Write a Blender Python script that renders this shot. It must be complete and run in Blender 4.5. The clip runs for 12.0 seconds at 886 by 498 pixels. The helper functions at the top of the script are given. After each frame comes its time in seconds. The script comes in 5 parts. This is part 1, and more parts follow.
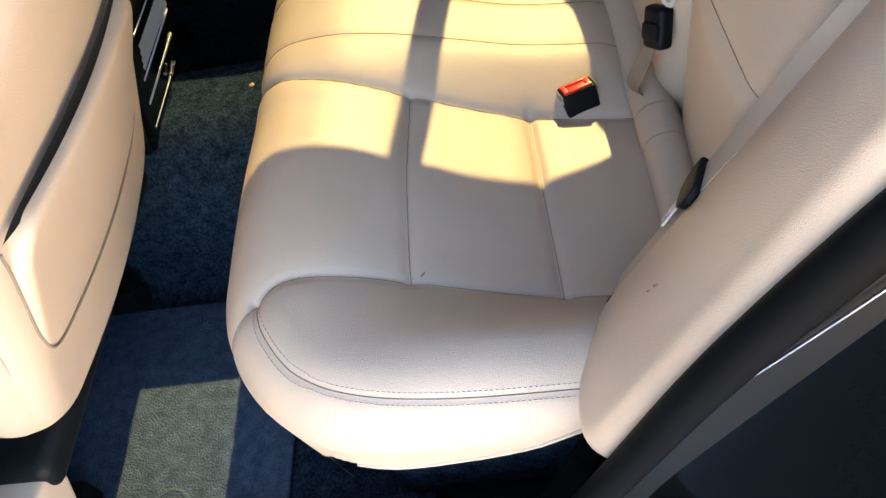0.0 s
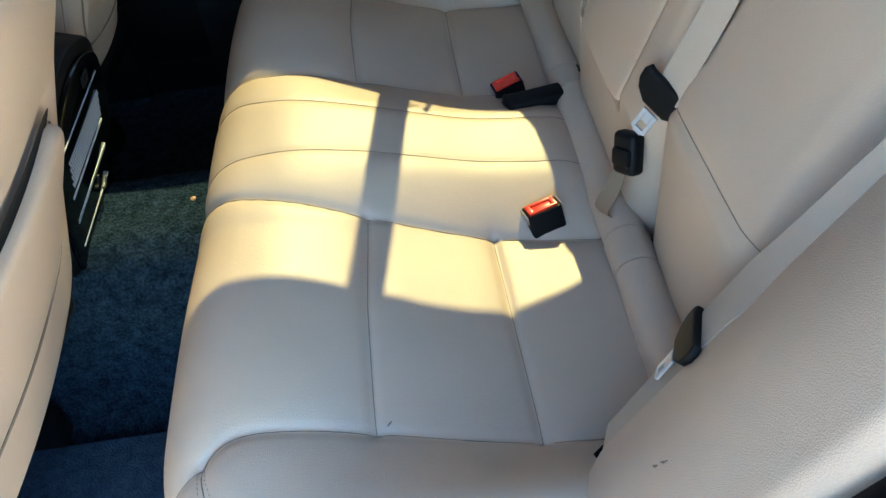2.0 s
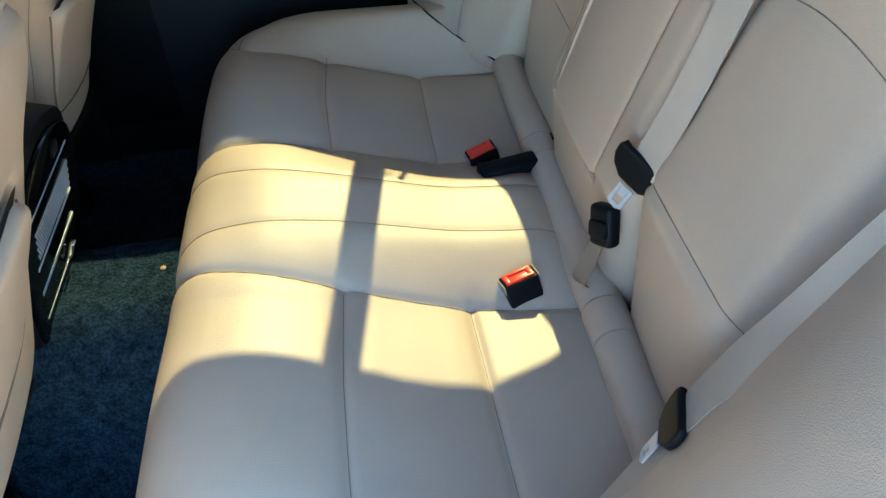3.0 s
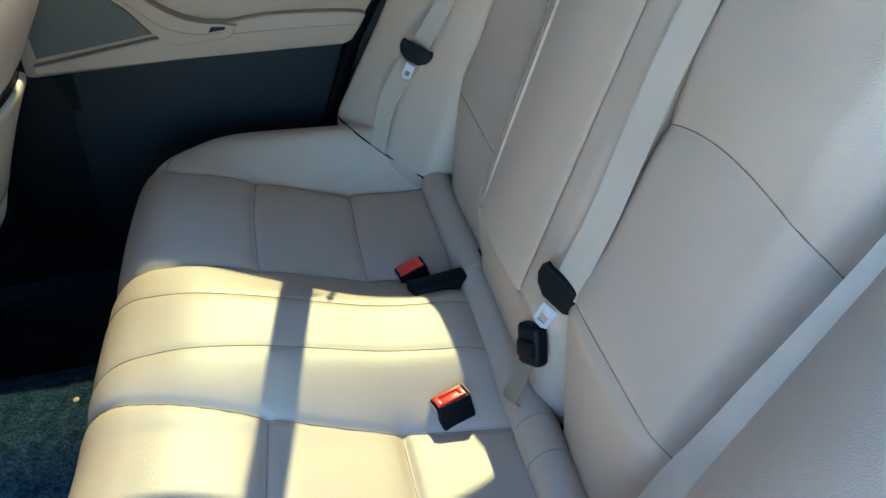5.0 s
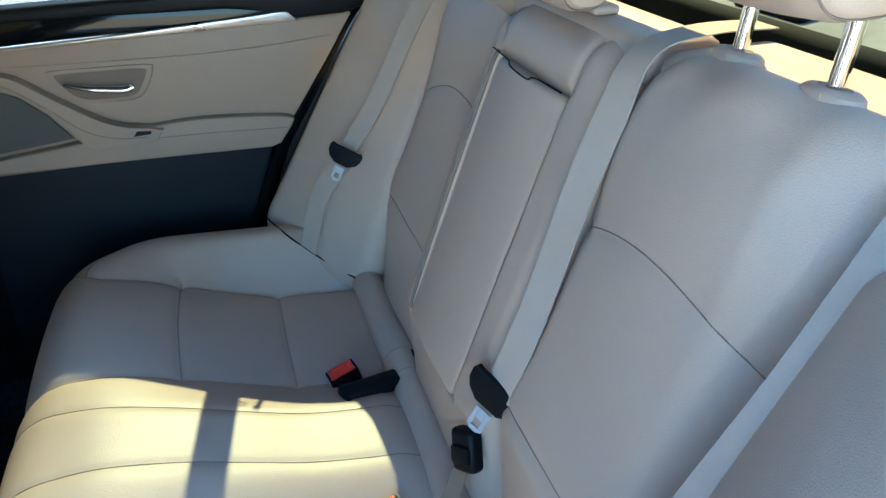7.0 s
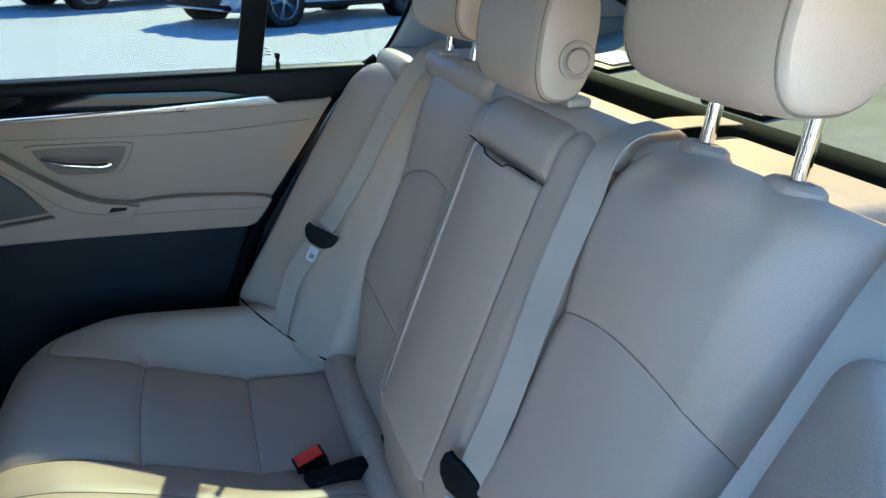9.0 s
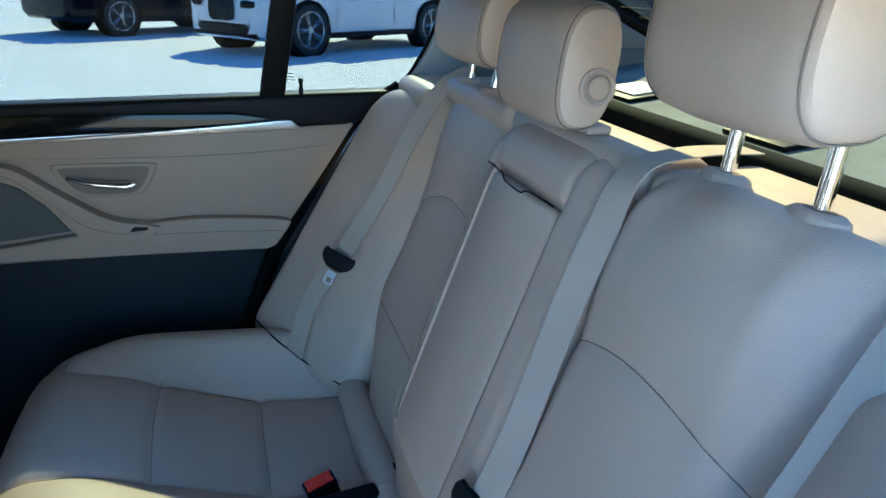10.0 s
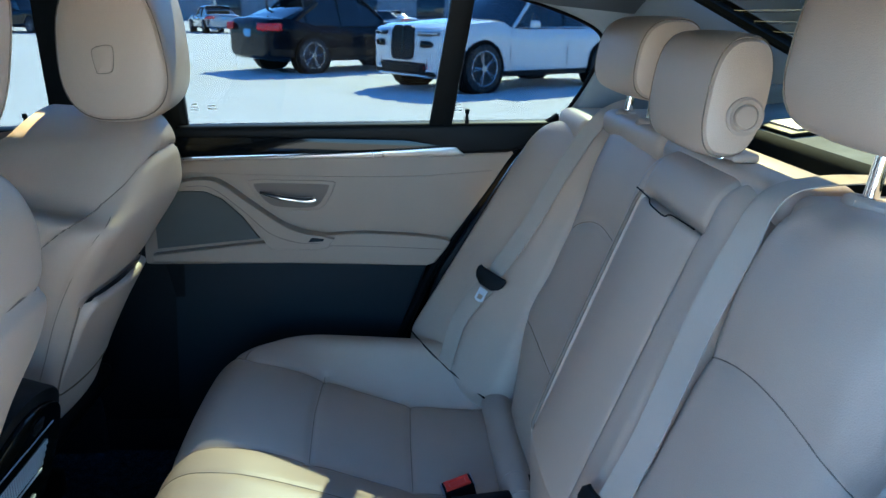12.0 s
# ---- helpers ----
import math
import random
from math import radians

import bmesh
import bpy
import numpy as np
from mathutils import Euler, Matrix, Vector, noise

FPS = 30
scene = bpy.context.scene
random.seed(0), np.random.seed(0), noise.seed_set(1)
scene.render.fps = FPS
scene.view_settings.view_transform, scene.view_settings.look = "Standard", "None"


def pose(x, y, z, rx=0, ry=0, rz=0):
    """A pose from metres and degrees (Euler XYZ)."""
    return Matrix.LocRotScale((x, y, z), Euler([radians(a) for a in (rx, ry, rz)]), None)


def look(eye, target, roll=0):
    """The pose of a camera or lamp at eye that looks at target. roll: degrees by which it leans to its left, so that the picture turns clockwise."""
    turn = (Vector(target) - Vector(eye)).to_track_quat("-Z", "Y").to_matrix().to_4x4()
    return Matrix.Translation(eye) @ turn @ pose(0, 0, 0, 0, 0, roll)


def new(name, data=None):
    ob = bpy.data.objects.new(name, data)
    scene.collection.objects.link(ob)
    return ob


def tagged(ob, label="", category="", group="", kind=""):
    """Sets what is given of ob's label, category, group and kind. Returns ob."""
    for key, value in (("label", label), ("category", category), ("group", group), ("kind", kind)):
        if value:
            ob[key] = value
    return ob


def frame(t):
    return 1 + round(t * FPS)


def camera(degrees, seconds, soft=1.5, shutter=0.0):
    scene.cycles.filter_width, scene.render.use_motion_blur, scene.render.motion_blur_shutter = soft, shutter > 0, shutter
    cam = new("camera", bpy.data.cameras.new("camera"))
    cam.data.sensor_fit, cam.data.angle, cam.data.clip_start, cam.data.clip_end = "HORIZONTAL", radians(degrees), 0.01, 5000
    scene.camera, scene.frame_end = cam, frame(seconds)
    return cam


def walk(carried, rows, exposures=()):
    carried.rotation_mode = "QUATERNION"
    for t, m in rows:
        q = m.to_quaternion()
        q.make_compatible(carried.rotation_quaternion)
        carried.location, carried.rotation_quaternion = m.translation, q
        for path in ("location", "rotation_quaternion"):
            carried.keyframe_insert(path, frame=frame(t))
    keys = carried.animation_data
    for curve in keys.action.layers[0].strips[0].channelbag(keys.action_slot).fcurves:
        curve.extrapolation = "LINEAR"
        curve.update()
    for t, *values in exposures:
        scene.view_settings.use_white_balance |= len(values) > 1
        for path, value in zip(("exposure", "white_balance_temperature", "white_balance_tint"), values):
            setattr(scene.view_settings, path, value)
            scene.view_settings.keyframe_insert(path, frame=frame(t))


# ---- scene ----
cam = camera(62.6, 12.0)
PATH = [
    (0, (-0.017, -0.931, 1.337), (-0.234, 0.27, -0.247), -15.4),
    (0.5, (-0.026, -0.906, 1.335), (-0.194, 0.318, -0.238), -13.8),
    (1, (-0.034, -0.885, 1.337), (-0.152, 0.371, -0.216), -11.9),
    (1.5, (-0.042, -0.86, 1.332), (-0.109, 0.441, -0.186), -10.4),
    (2, (-0.05, -0.83, 1.335), (-0.06, 0.512, -0.147), -8.5),
    (2.5, (-0.053, -0.806, 1.341), (-0.012, 0.575, -0.104), -7.0),
    (3, (-0.054, -0.804, 1.346), (0.036, 0.629, -0.046), -5.9),
    (5, (-0.034, -0.789, 1.358), (0.259, 0.795, 0.173), -2.9),
    (5.5, (-0.027, -0.783, 1.366), (0.316, 0.821, 0.222), -2.6),
    (6, (-0.024, -0.781, 1.364), (0.374, 0.85, 0.277), -1.9),
    (6.5, (-0.022, -0.779, 1.363), (0.429, 0.874, 0.331), -1.4),
    (7, (-0.022, -0.779, 1.364), (0.478, 0.893, 0.387), -1.0),
    (9, (-0.021, -0.78, 1.362), (0.575, 0.968, 0.593), 1.2),
    (9.5, (-0.022, -0.779, 1.359), (0.571, 0.987, 0.632), 1.6),
    (10, (-0.018, -0.779, 1.356), (0.536, 1.013, 0.66), 1.9),
    (10.5, (-0.023, -0.785, 1.361), (0.466, 1.032, 0.682), 1.7),
    (11, (-0.029, -0.806, 1.359), (0.352, 1.045, 0.705), 1.6),
    (11.5, (-0.034, -0.826, 1.354), (0.224, 1.053, 0.72), 1.4),
    (12, (-0.015, -0.854, 1.352), (0.112, 1.046, 0.74), 1.2),
]
walk(cam, [(t, look(eye, target, roll)) for t, eye, target, roll in PATH],
     [(0.0, 4.74, 7350, 14), (1.0, 4.77, 6550, 6), (2.5, 4.74, 5900, 0), (5.5, 4.66, 5000, -3), (7.0, 4.53, 4850, -1), (10.0, 4.1, 4400, -2), (12.0, 4.14, 4350, 0)])

# ---- light ----
SUN_WAY = Vector((0.300, 1.0, 0.82)).normalized()
world = bpy.data.worlds.new("world")
scene.world = world
world.use_nodes = True
wn = world.node_tree
sky = wn.nodes.new("ShaderNodeTexSky")
sky.sky_type = "NISHITA"
sky.sun_disc = False
sky.ozone_density, sky.dust_density = 3.0, 0.5
sky.sun_elevation = math.asin(SUN_WAY.z)
sky.sun_rotation = math.atan2(SUN_WAY.x, SUN_WAY.y)
wn.links.new(sky.outputs[0], wn.nodes["Background"].inputs[0])
wn.nodes["Background"].inputs[1].default_value = 0.06
sun_data = bpy.data.lights.new("sun", "SUN")
sun_data.energy, sun_data.angle, sun_data.color = 3.2, radians(0.55), (1.0, 0.675, 0.245)
sun_lamp = new("sun", sun_data)
sun_lamp.matrix_world = look((0, 0, 0), -SUN_WAY)


# ---- materials ----
def ramp(nt, source, stops):
    r = nt.nodes.new("ShaderNodeValToRGB")
    nt.links.new(source, r.inputs[0])
    e = r.color_ramp.elements
    e[0].position, e[0].color = stops[0][0], (*stops[0][1], 1)
    e[1].position, e[1].color = stops[-1][0], (*stops[-1][1], 1)
    for p, c in stops[1:-1]:
        k = e.new(p)
        k.color = (*c, 1)
    return r.outputs[0]


def shade(c, k):
    return tuple(min(1.0, v * k) for v in c)


def material(name, color, rough=0.5, metal=0.0, grain=0.0, scale=300.0, vary=0.08, patch=9.0, spec=0.5, kind="noise", rough_vary=0.08, coat=0.0, sheen=0.0, dist=0.0006):
    """A surface with a broad stain variation, a fine one, and a fine relief."""
    m = bpy.data.materials.new(name)
    m.use_nodes = True
    nt = m.node_tree
    b = nt.nodes["Principled BSDF"]
    tc = nt.nodes.new("ShaderNodeTexCoord")
    big = nt.nodes.new("ShaderNodeTexNoise")
    big.inputs["Scale"].default_value, big.inputs["Detail"].default_value = patch, 4
    fine = nt.nodes.new("ShaderNodeTexNoise")
    fine.inputs["Scale"].default_value, fine.inputs["Detail"].default_value = scale, 3
    for n in (big, fine):
        nt.links.new(tc.outputs["Object"], n.inputs["Vector"])
    a = ramp(nt, big.outputs["Fac"], [(0.3, shade(color, 1 - vary)), (0.7, shade(color, 1 + vary * 0.6))])
    c = ramp(nt, fine.outputs["Fac"], [(0.35, (1 - vary,) * 3), (0.65, (1.0,) * 3)])
    mix = nt.nodes.new("ShaderNodeMix")
    mix.data_type, mix.blend_type = "RGBA", "MULTIPLY"
    mix.inputs[0].default_value = 1.0
    nt.links.new(a, mix.inputs[6])
    nt.links.new(c, mix.inputs[7])
    nt.links.new(mix.outputs[2], b.inputs["Base Color"])
    rr = nt.nodes.new("ShaderNodeMapRange")
    rr.inputs[3].default_value, rr.inputs[4].default_value = rough - rough_vary, rough + rough_vary
    nt.links.new(big.outputs["Fac"], rr.inputs[0])
    nt.links.new(rr.outputs[0], b.inputs["Roughness"])
    b.inputs["Metallic"].default_value = metal
    b.inputs["Specular IOR Level"].default_value = spec
    b.inputs["Coat Weight"].default_value = coat
    b.inputs["Sheen Weight"].default_value = sheen
    if grain:
        bump = nt.nodes.new("ShaderNodeBump")
        bump.inputs["Strength"].default_value, bump.inputs["Distance"].default_value = grain, dist
        if kind == "pebble":
            v = nt.nodes.new("ShaderNodeTexVoronoi")
            v.feature = "SMOOTH_F1"
            v.inputs["Scale"].default_value = scale
            nt.links.new(tc.outputs["Object"], v.inputs["Vector"])
            nt.links.new(v.outputs["Distance"], bump.inputs["Height"])
        else:
            nt.links.new(fine.outputs["Fac"], bump.inputs["Height"])
        nt.links.new(bump.outputs[0], b.inputs["Normal"])
    return m


def glass(name, tint, gloss=1.0):
    m = bpy.data.materials.new(name)
    m.use_nodes = True
    nt = m.node_tree
    nt.nodes.remove(nt.nodes["Principled BSDF"])
    t = nt.nodes.new("ShaderNodeBsdfTransparent")
    t.inputs[0].default_value = (*tint, 1)
    g = nt.nodes.new("ShaderNodeBsdfGlossy")
    g.inputs["Roughness"].default_value = 0.02
    f = nt.nodes.new("ShaderNodeFresnel")
    f.inputs[0].default_value = 1.3
    mx = nt.nodes.new("ShaderNodeMixShader")
    nt.links.new(f.outputs[0], mx.inputs[0])
    nt.links.new(t.outputs[0], mx.inputs[1])
    nt.links.new(g.outputs[0], mx.inputs[2])
    nt.links.new(mx.outputs[0], nt.nodes["Material Output"].inputs[0])
    return m


LEATHER = material("beige_leather", (0.505, 0.388, 0.282), 0.42, grain=0.5, scale=950, vary=0.06, kind="pebble", spec=0.42)
LEATHER_PERF = material("beige_leather_smooth", (0.505, 0.388, 0.282), 0.46, grain=0.35, scale=900, vary=0.05, kind="pebble", spec=0.38)
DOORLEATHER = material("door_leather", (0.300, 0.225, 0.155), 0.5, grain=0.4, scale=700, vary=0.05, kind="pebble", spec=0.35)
TRIM = material("beige_plastic", (0.43, 0.338, 0.255), 0.55, grain=0.4, scale=900, vary=0.05, spec=0.4)
# headliner cloth darkened so less light bounces down on the seats
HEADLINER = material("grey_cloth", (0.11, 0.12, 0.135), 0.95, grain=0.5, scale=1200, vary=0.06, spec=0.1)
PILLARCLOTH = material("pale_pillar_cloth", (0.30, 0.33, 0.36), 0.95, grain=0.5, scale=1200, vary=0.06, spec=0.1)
WEBBING = material("beige_webbing", (0.45, 0.37, 0.285), 0.75, grain=0.6, scale=1500, vary=0.08, spec=0.25)
THREAD = material("stitch_thread", (0.42, 0.36, 0.30), 0.8, vary=0.1)
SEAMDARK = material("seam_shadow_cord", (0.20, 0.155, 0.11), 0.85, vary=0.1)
BLACKP = material("black_plastic", (0.005, 0.006, 0.007), 0.5, grain=0.3, scale=800, vary=0.15, spec=0.14)
DARKPANEL = material("dark_door_plastic", (0.007, 0.010, 0.012), 0.6, grain=0.4, scale=900, vary=0.15, spec=0.2)
GLOSSBLACK = material("gloss_black_trim", (0.003, 0.004, 0.005), 0.08, spec=0.18, vary=0.1, rough_vary=0.03)
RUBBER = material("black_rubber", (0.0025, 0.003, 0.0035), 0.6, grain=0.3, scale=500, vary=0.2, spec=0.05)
PAINTBLACK = material("black_car_paint", (0.0012, 0.0016, 0.002), 0.08, vary=0.15, spec=0.03, rough_vary=0.03)
CHROME = material("chrome", (0.85, 0.86, 0.88), 0.08, 1.0, vary=0.03, rough_vary=0.03)
SATIN = material("satin_silver", (0.50, 0.50, 0.51), 0.30, 1.0, grain=0.1, scale=900, vary=0.05)
# warm tint stands for the sunlit seat reflected in the silver strip
WARMSATIN = material("warm_reflecting_satin", (0.60, 0.53, 0.45), 0.30, 0.9, grain=0.1, scale=900, vary=0.05)
REDP = material("red_plastic", (0.75, 0.045, 0.02), 0.35, vary=0.06)
CARPET = material("dark_grey_carpet", (0.026, 0.044, 0.062), 1.0, grain=1.0, scale=240, vary=0.5, patch=60, spec=0.0, sheen=0.0, dist=0.004)
MATCARPET = material("grey_mat_carpet", (0.088, 0.125, 0.172), 1.0, grain=1.0, scale=330, vary=0.3, patch=60, spec=0.0, sheen=0.0, dist=0.004)
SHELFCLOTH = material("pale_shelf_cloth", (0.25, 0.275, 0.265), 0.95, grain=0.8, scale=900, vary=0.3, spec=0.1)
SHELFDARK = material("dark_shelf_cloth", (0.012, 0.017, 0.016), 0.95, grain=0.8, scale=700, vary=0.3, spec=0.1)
CONCRETE = material("pale_concrete", (0.68, 0.665, 0.64), 0.85, grain=0.3, scale=30, vary=0.10, patch=0.35, spec=0.2, dist=0.003)
GLASS = glass("tinted_window_glass", (0.305, 0.340, 0.375))
# much darker than the side glass, to cut light from ahead
DARKGLASS = glass("dark_tinted_glass", (0.15, 0.18, 0.19))
CLEARGLASS = glass("clear_glass", (0.56, 0.57, 0.55))
SILVERPAINT = material("silver_lacquer", (0.56, 0.58, 0.60), 0.32, 0.45, vary=0.05)
WHITEPRINT = material("white_print", (0.75, 0.76, 0.78), 0.6, vary=0.02)


# ---- helpers for building ----
def part(name, bm, mat, parent=None, label="", smooth=True):
    """Links a bmesh, or a mesh, as one object under a thing or a part."""
    if isinstance(bm, bmesh.types.BMesh):
        me = bpy.data.meshes.new(name)
        if smooth:
            for f in bm.faces:
                f.smooth = True
        bm.normal_update()
        bm.to_mesh(me)
        bm.free()
    else:
        me = bm
    me.materials.clear()
    me.materials.append(mat)
    if smooth:
        me.set_sharp_from_angle(angle=radians(38))
    ob = new(name, me)
    if parent is not None:
        ob.parent = parent
    if label:
        tagged(ob, label)
    return ob


def thing(name, label, category, group="", kind="", at=(0, 0, 0)):
    e = new(name)
    e.empty_display_size = 0.05
    e.location = at
    return tagged(e, label, category, group, kind)


def box(size, at=(0, 0, 0), bevel=0.004, seg=2, turn=None, bm=None):
    """A bevelled box round a centre."""
    b = bmesh.new()
    bmesh.ops.create_cube(b, size=1.0)
    bmesh.ops.scale(b, vec=size, verts=b.verts)
    if bevel:
        bmesh.ops.bevel(b, geom=b.edges[:], offset=min(bevel, min(size) * 0.45), segments=seg, profile=0.5, affect="EDGES")
    m = Matrix.Translation(at) @ (turn.to_4x4() if turn is not None else Matrix.Identity(4))
    bmesh.ops.transform(b, matrix=m, verts=b.verts)
    if bm is None:
        return b
    me = bpy.data.meshes.new("tmp")
    b.to_mesh(me)
    b.free()
    bm.from_mesh(me)
    bpy.data.meshes.remove(me)
    return bm


def prism(pts, lift, depth, bevel=0.003, seg=2):
    """A flat outline, lifted into space by lift(u, v, w), from w=0 to w=depth, its rim bevelled."""
    b = bmesh.new()
    lo = [b.verts.new((u, v, 0)) for u, v in pts]
    face = b.faces.new(lo)
    got = bmesh.ops.extrude_face_region(b, geom=[face])
    for v in got["geom"]:
        if isinstance(v, bmesh.types.BMVert):
            v.co.z += depth
    bmesh.ops.recalc_face_normals(b, faces=b.faces)
    if bevel:
        rim = [e for e in b.edges if abs(e.verts[0].co.z - e.verts[1].co.z) < 1e-6]
        bmesh.ops.bevel(b, geom=rim, offset=bevel, segments=seg, profile=0.5, affect="EDGES", clamp_overlap=True)
    for v in b.verts:
        v.co = lift(*v.co)
    bmesh.ops.recalc_face_normals(b, faces=b.faces)
    return b


def smooth_line(pts, n=8, closed=False):
    """A Catmull-Rom line through points of any dimension."""
    p = [np.array(q, float) for q in pts]
    out = []
    k = len(p)
    for i in range(k if closed else k - 1):
        a, b, c, d = (p[(i + j) % k] if closed else p[min(max(i + j, 0), k - 1)] for j in (-1, 0, 1, 2))
        for s in np.linspace(0, 1, n, endpoint=False):
            out.append(0.5 * (2 * b + (c - a) * s + (2 * a - 5 * b + 4 * c - d) * s * s + (3 * b - a - 3 * c + d) * s ** 3))
    if not closed:
        out.append(p[-1])
    return [tuple(q) for q in out]


def tube(pts, radius, sides=10, flat=1.0, bm=None):
    """A round bar along points; radius one number or one for each point."""
    b = bm or bmesh.new()
    pts = [Vector(p) for p in pts]
    rs = [float(r) for r in radius] if isinstance(radius, (list, tuple)) else [radius] * len(pts)
    rings, side = [], None
    for i, p in enumerate(pts):
        d = (pts[min(i + 1, len(pts) - 1)] - pts[max(i - 1, 0)]).normalized()
        if side is None:
            side = d.orthogonal().normalized()
        side = (side - d * side.dot(d)).normalized()
        up = d.cross(side)
        rings.append([b.verts.new(p + rs[i] * (math.cos(a) * side + flat * math.sin(a) * up)) for a in (2 * math.pi * k / sides for k in range(sides))])
    for r, s in zip(rings, rings[1:]):
        for k in range(sides):
            b.faces.new((r[k], r[(k + 1) % sides], s[(k + 1) % sides], s[k]))
    b.faces.new(rings[0][::-1])
    b.faces.new(rings[-1])
    bmesh.ops.recalc_face_normals(b, faces=b.faces)
    return b


def ribbon(pts, ways, width, thick=0.0012, across=4):
    """A flat strap along points; ways: its direction across at each point."""
    b = bmesh.new()
    pts = [Vector(p) for p in pts]
    rows = []
    for i, p in enumerate(pts):
        d = (pts[min(i + 1, len(pts) - 1)] - pts[max(i - 1, 0)]).normalized()
        w = Vector(ways[i])
        w = (w - d * w.dot(d)).normalized()
        n = d.cross(w)
        ring = [p + w * width * (j / across - 0.5) + n * thick / 2 for j in range(across + 1)]
        ring += [p + w * width * (0.5 - j / across) - n * thick / 2 for j in range(across + 1)]
        rows.append([b.verts.new(q) for q in ring])
    k = len(rows[0])
    for r, s in zip(rows, rows[1:]):
        for j in range(k):
            b.faces.new((r[j], r[(j + 1) % k], s[(j + 1) % k], s[j]))
    b.faces.new(rows[0][::-1])
    b.faces.new(rows[-1])
    bmesh.ops.recalc_face_normals(b, faces=b.faces)
    return b


def lathe(profile, axis_m, sides=32, bm=None):
    """A turned shape: profile of (radius, height), set in space by axis_m."""
    b = bm or bmesh.new()
    rings = [[b.verts.new(axis_m @ Vector((r * math.cos(a), r * math.sin(a), h))) for a in (2 * math.pi * k / sides for k in range(sides))] for r, h in profile]
    for r, s in zip(rings, rings[1:]):
        for k in range(sides):
            b.faces.new((r[k], r[(k + 1) % sides], s[(k + 1) % sides], s[k]))
    b.faces.new(rings[0][::-1])
    b.faces.new(rings[-1])
    bmesh.ops.recalc_face_normals(b, faces=b.faces)
    return b


def seg_dist(X, Y, line):
    """Distance of many points to a polyline."""
    best = np.full(X.shape, 9.0)
    for (ax, ay), (bx, by) in zip(line, line[1:]):
        dx, dy = bx - ax, by - ay
        t = np.clip(((X - ax) * dx + (Y - ay) * dy) / (dx * dx + dy * dy + 1e-12), 0, 1)
        best = np.minimum(best, np.hypot(X - ax - t * dx, Y - ay - t * dy))
    return best


def sstep(a, b, x):
    t = np.clip((x - a) / (b - a), 0, 1)
    return t * t * (3 - 2 * t)


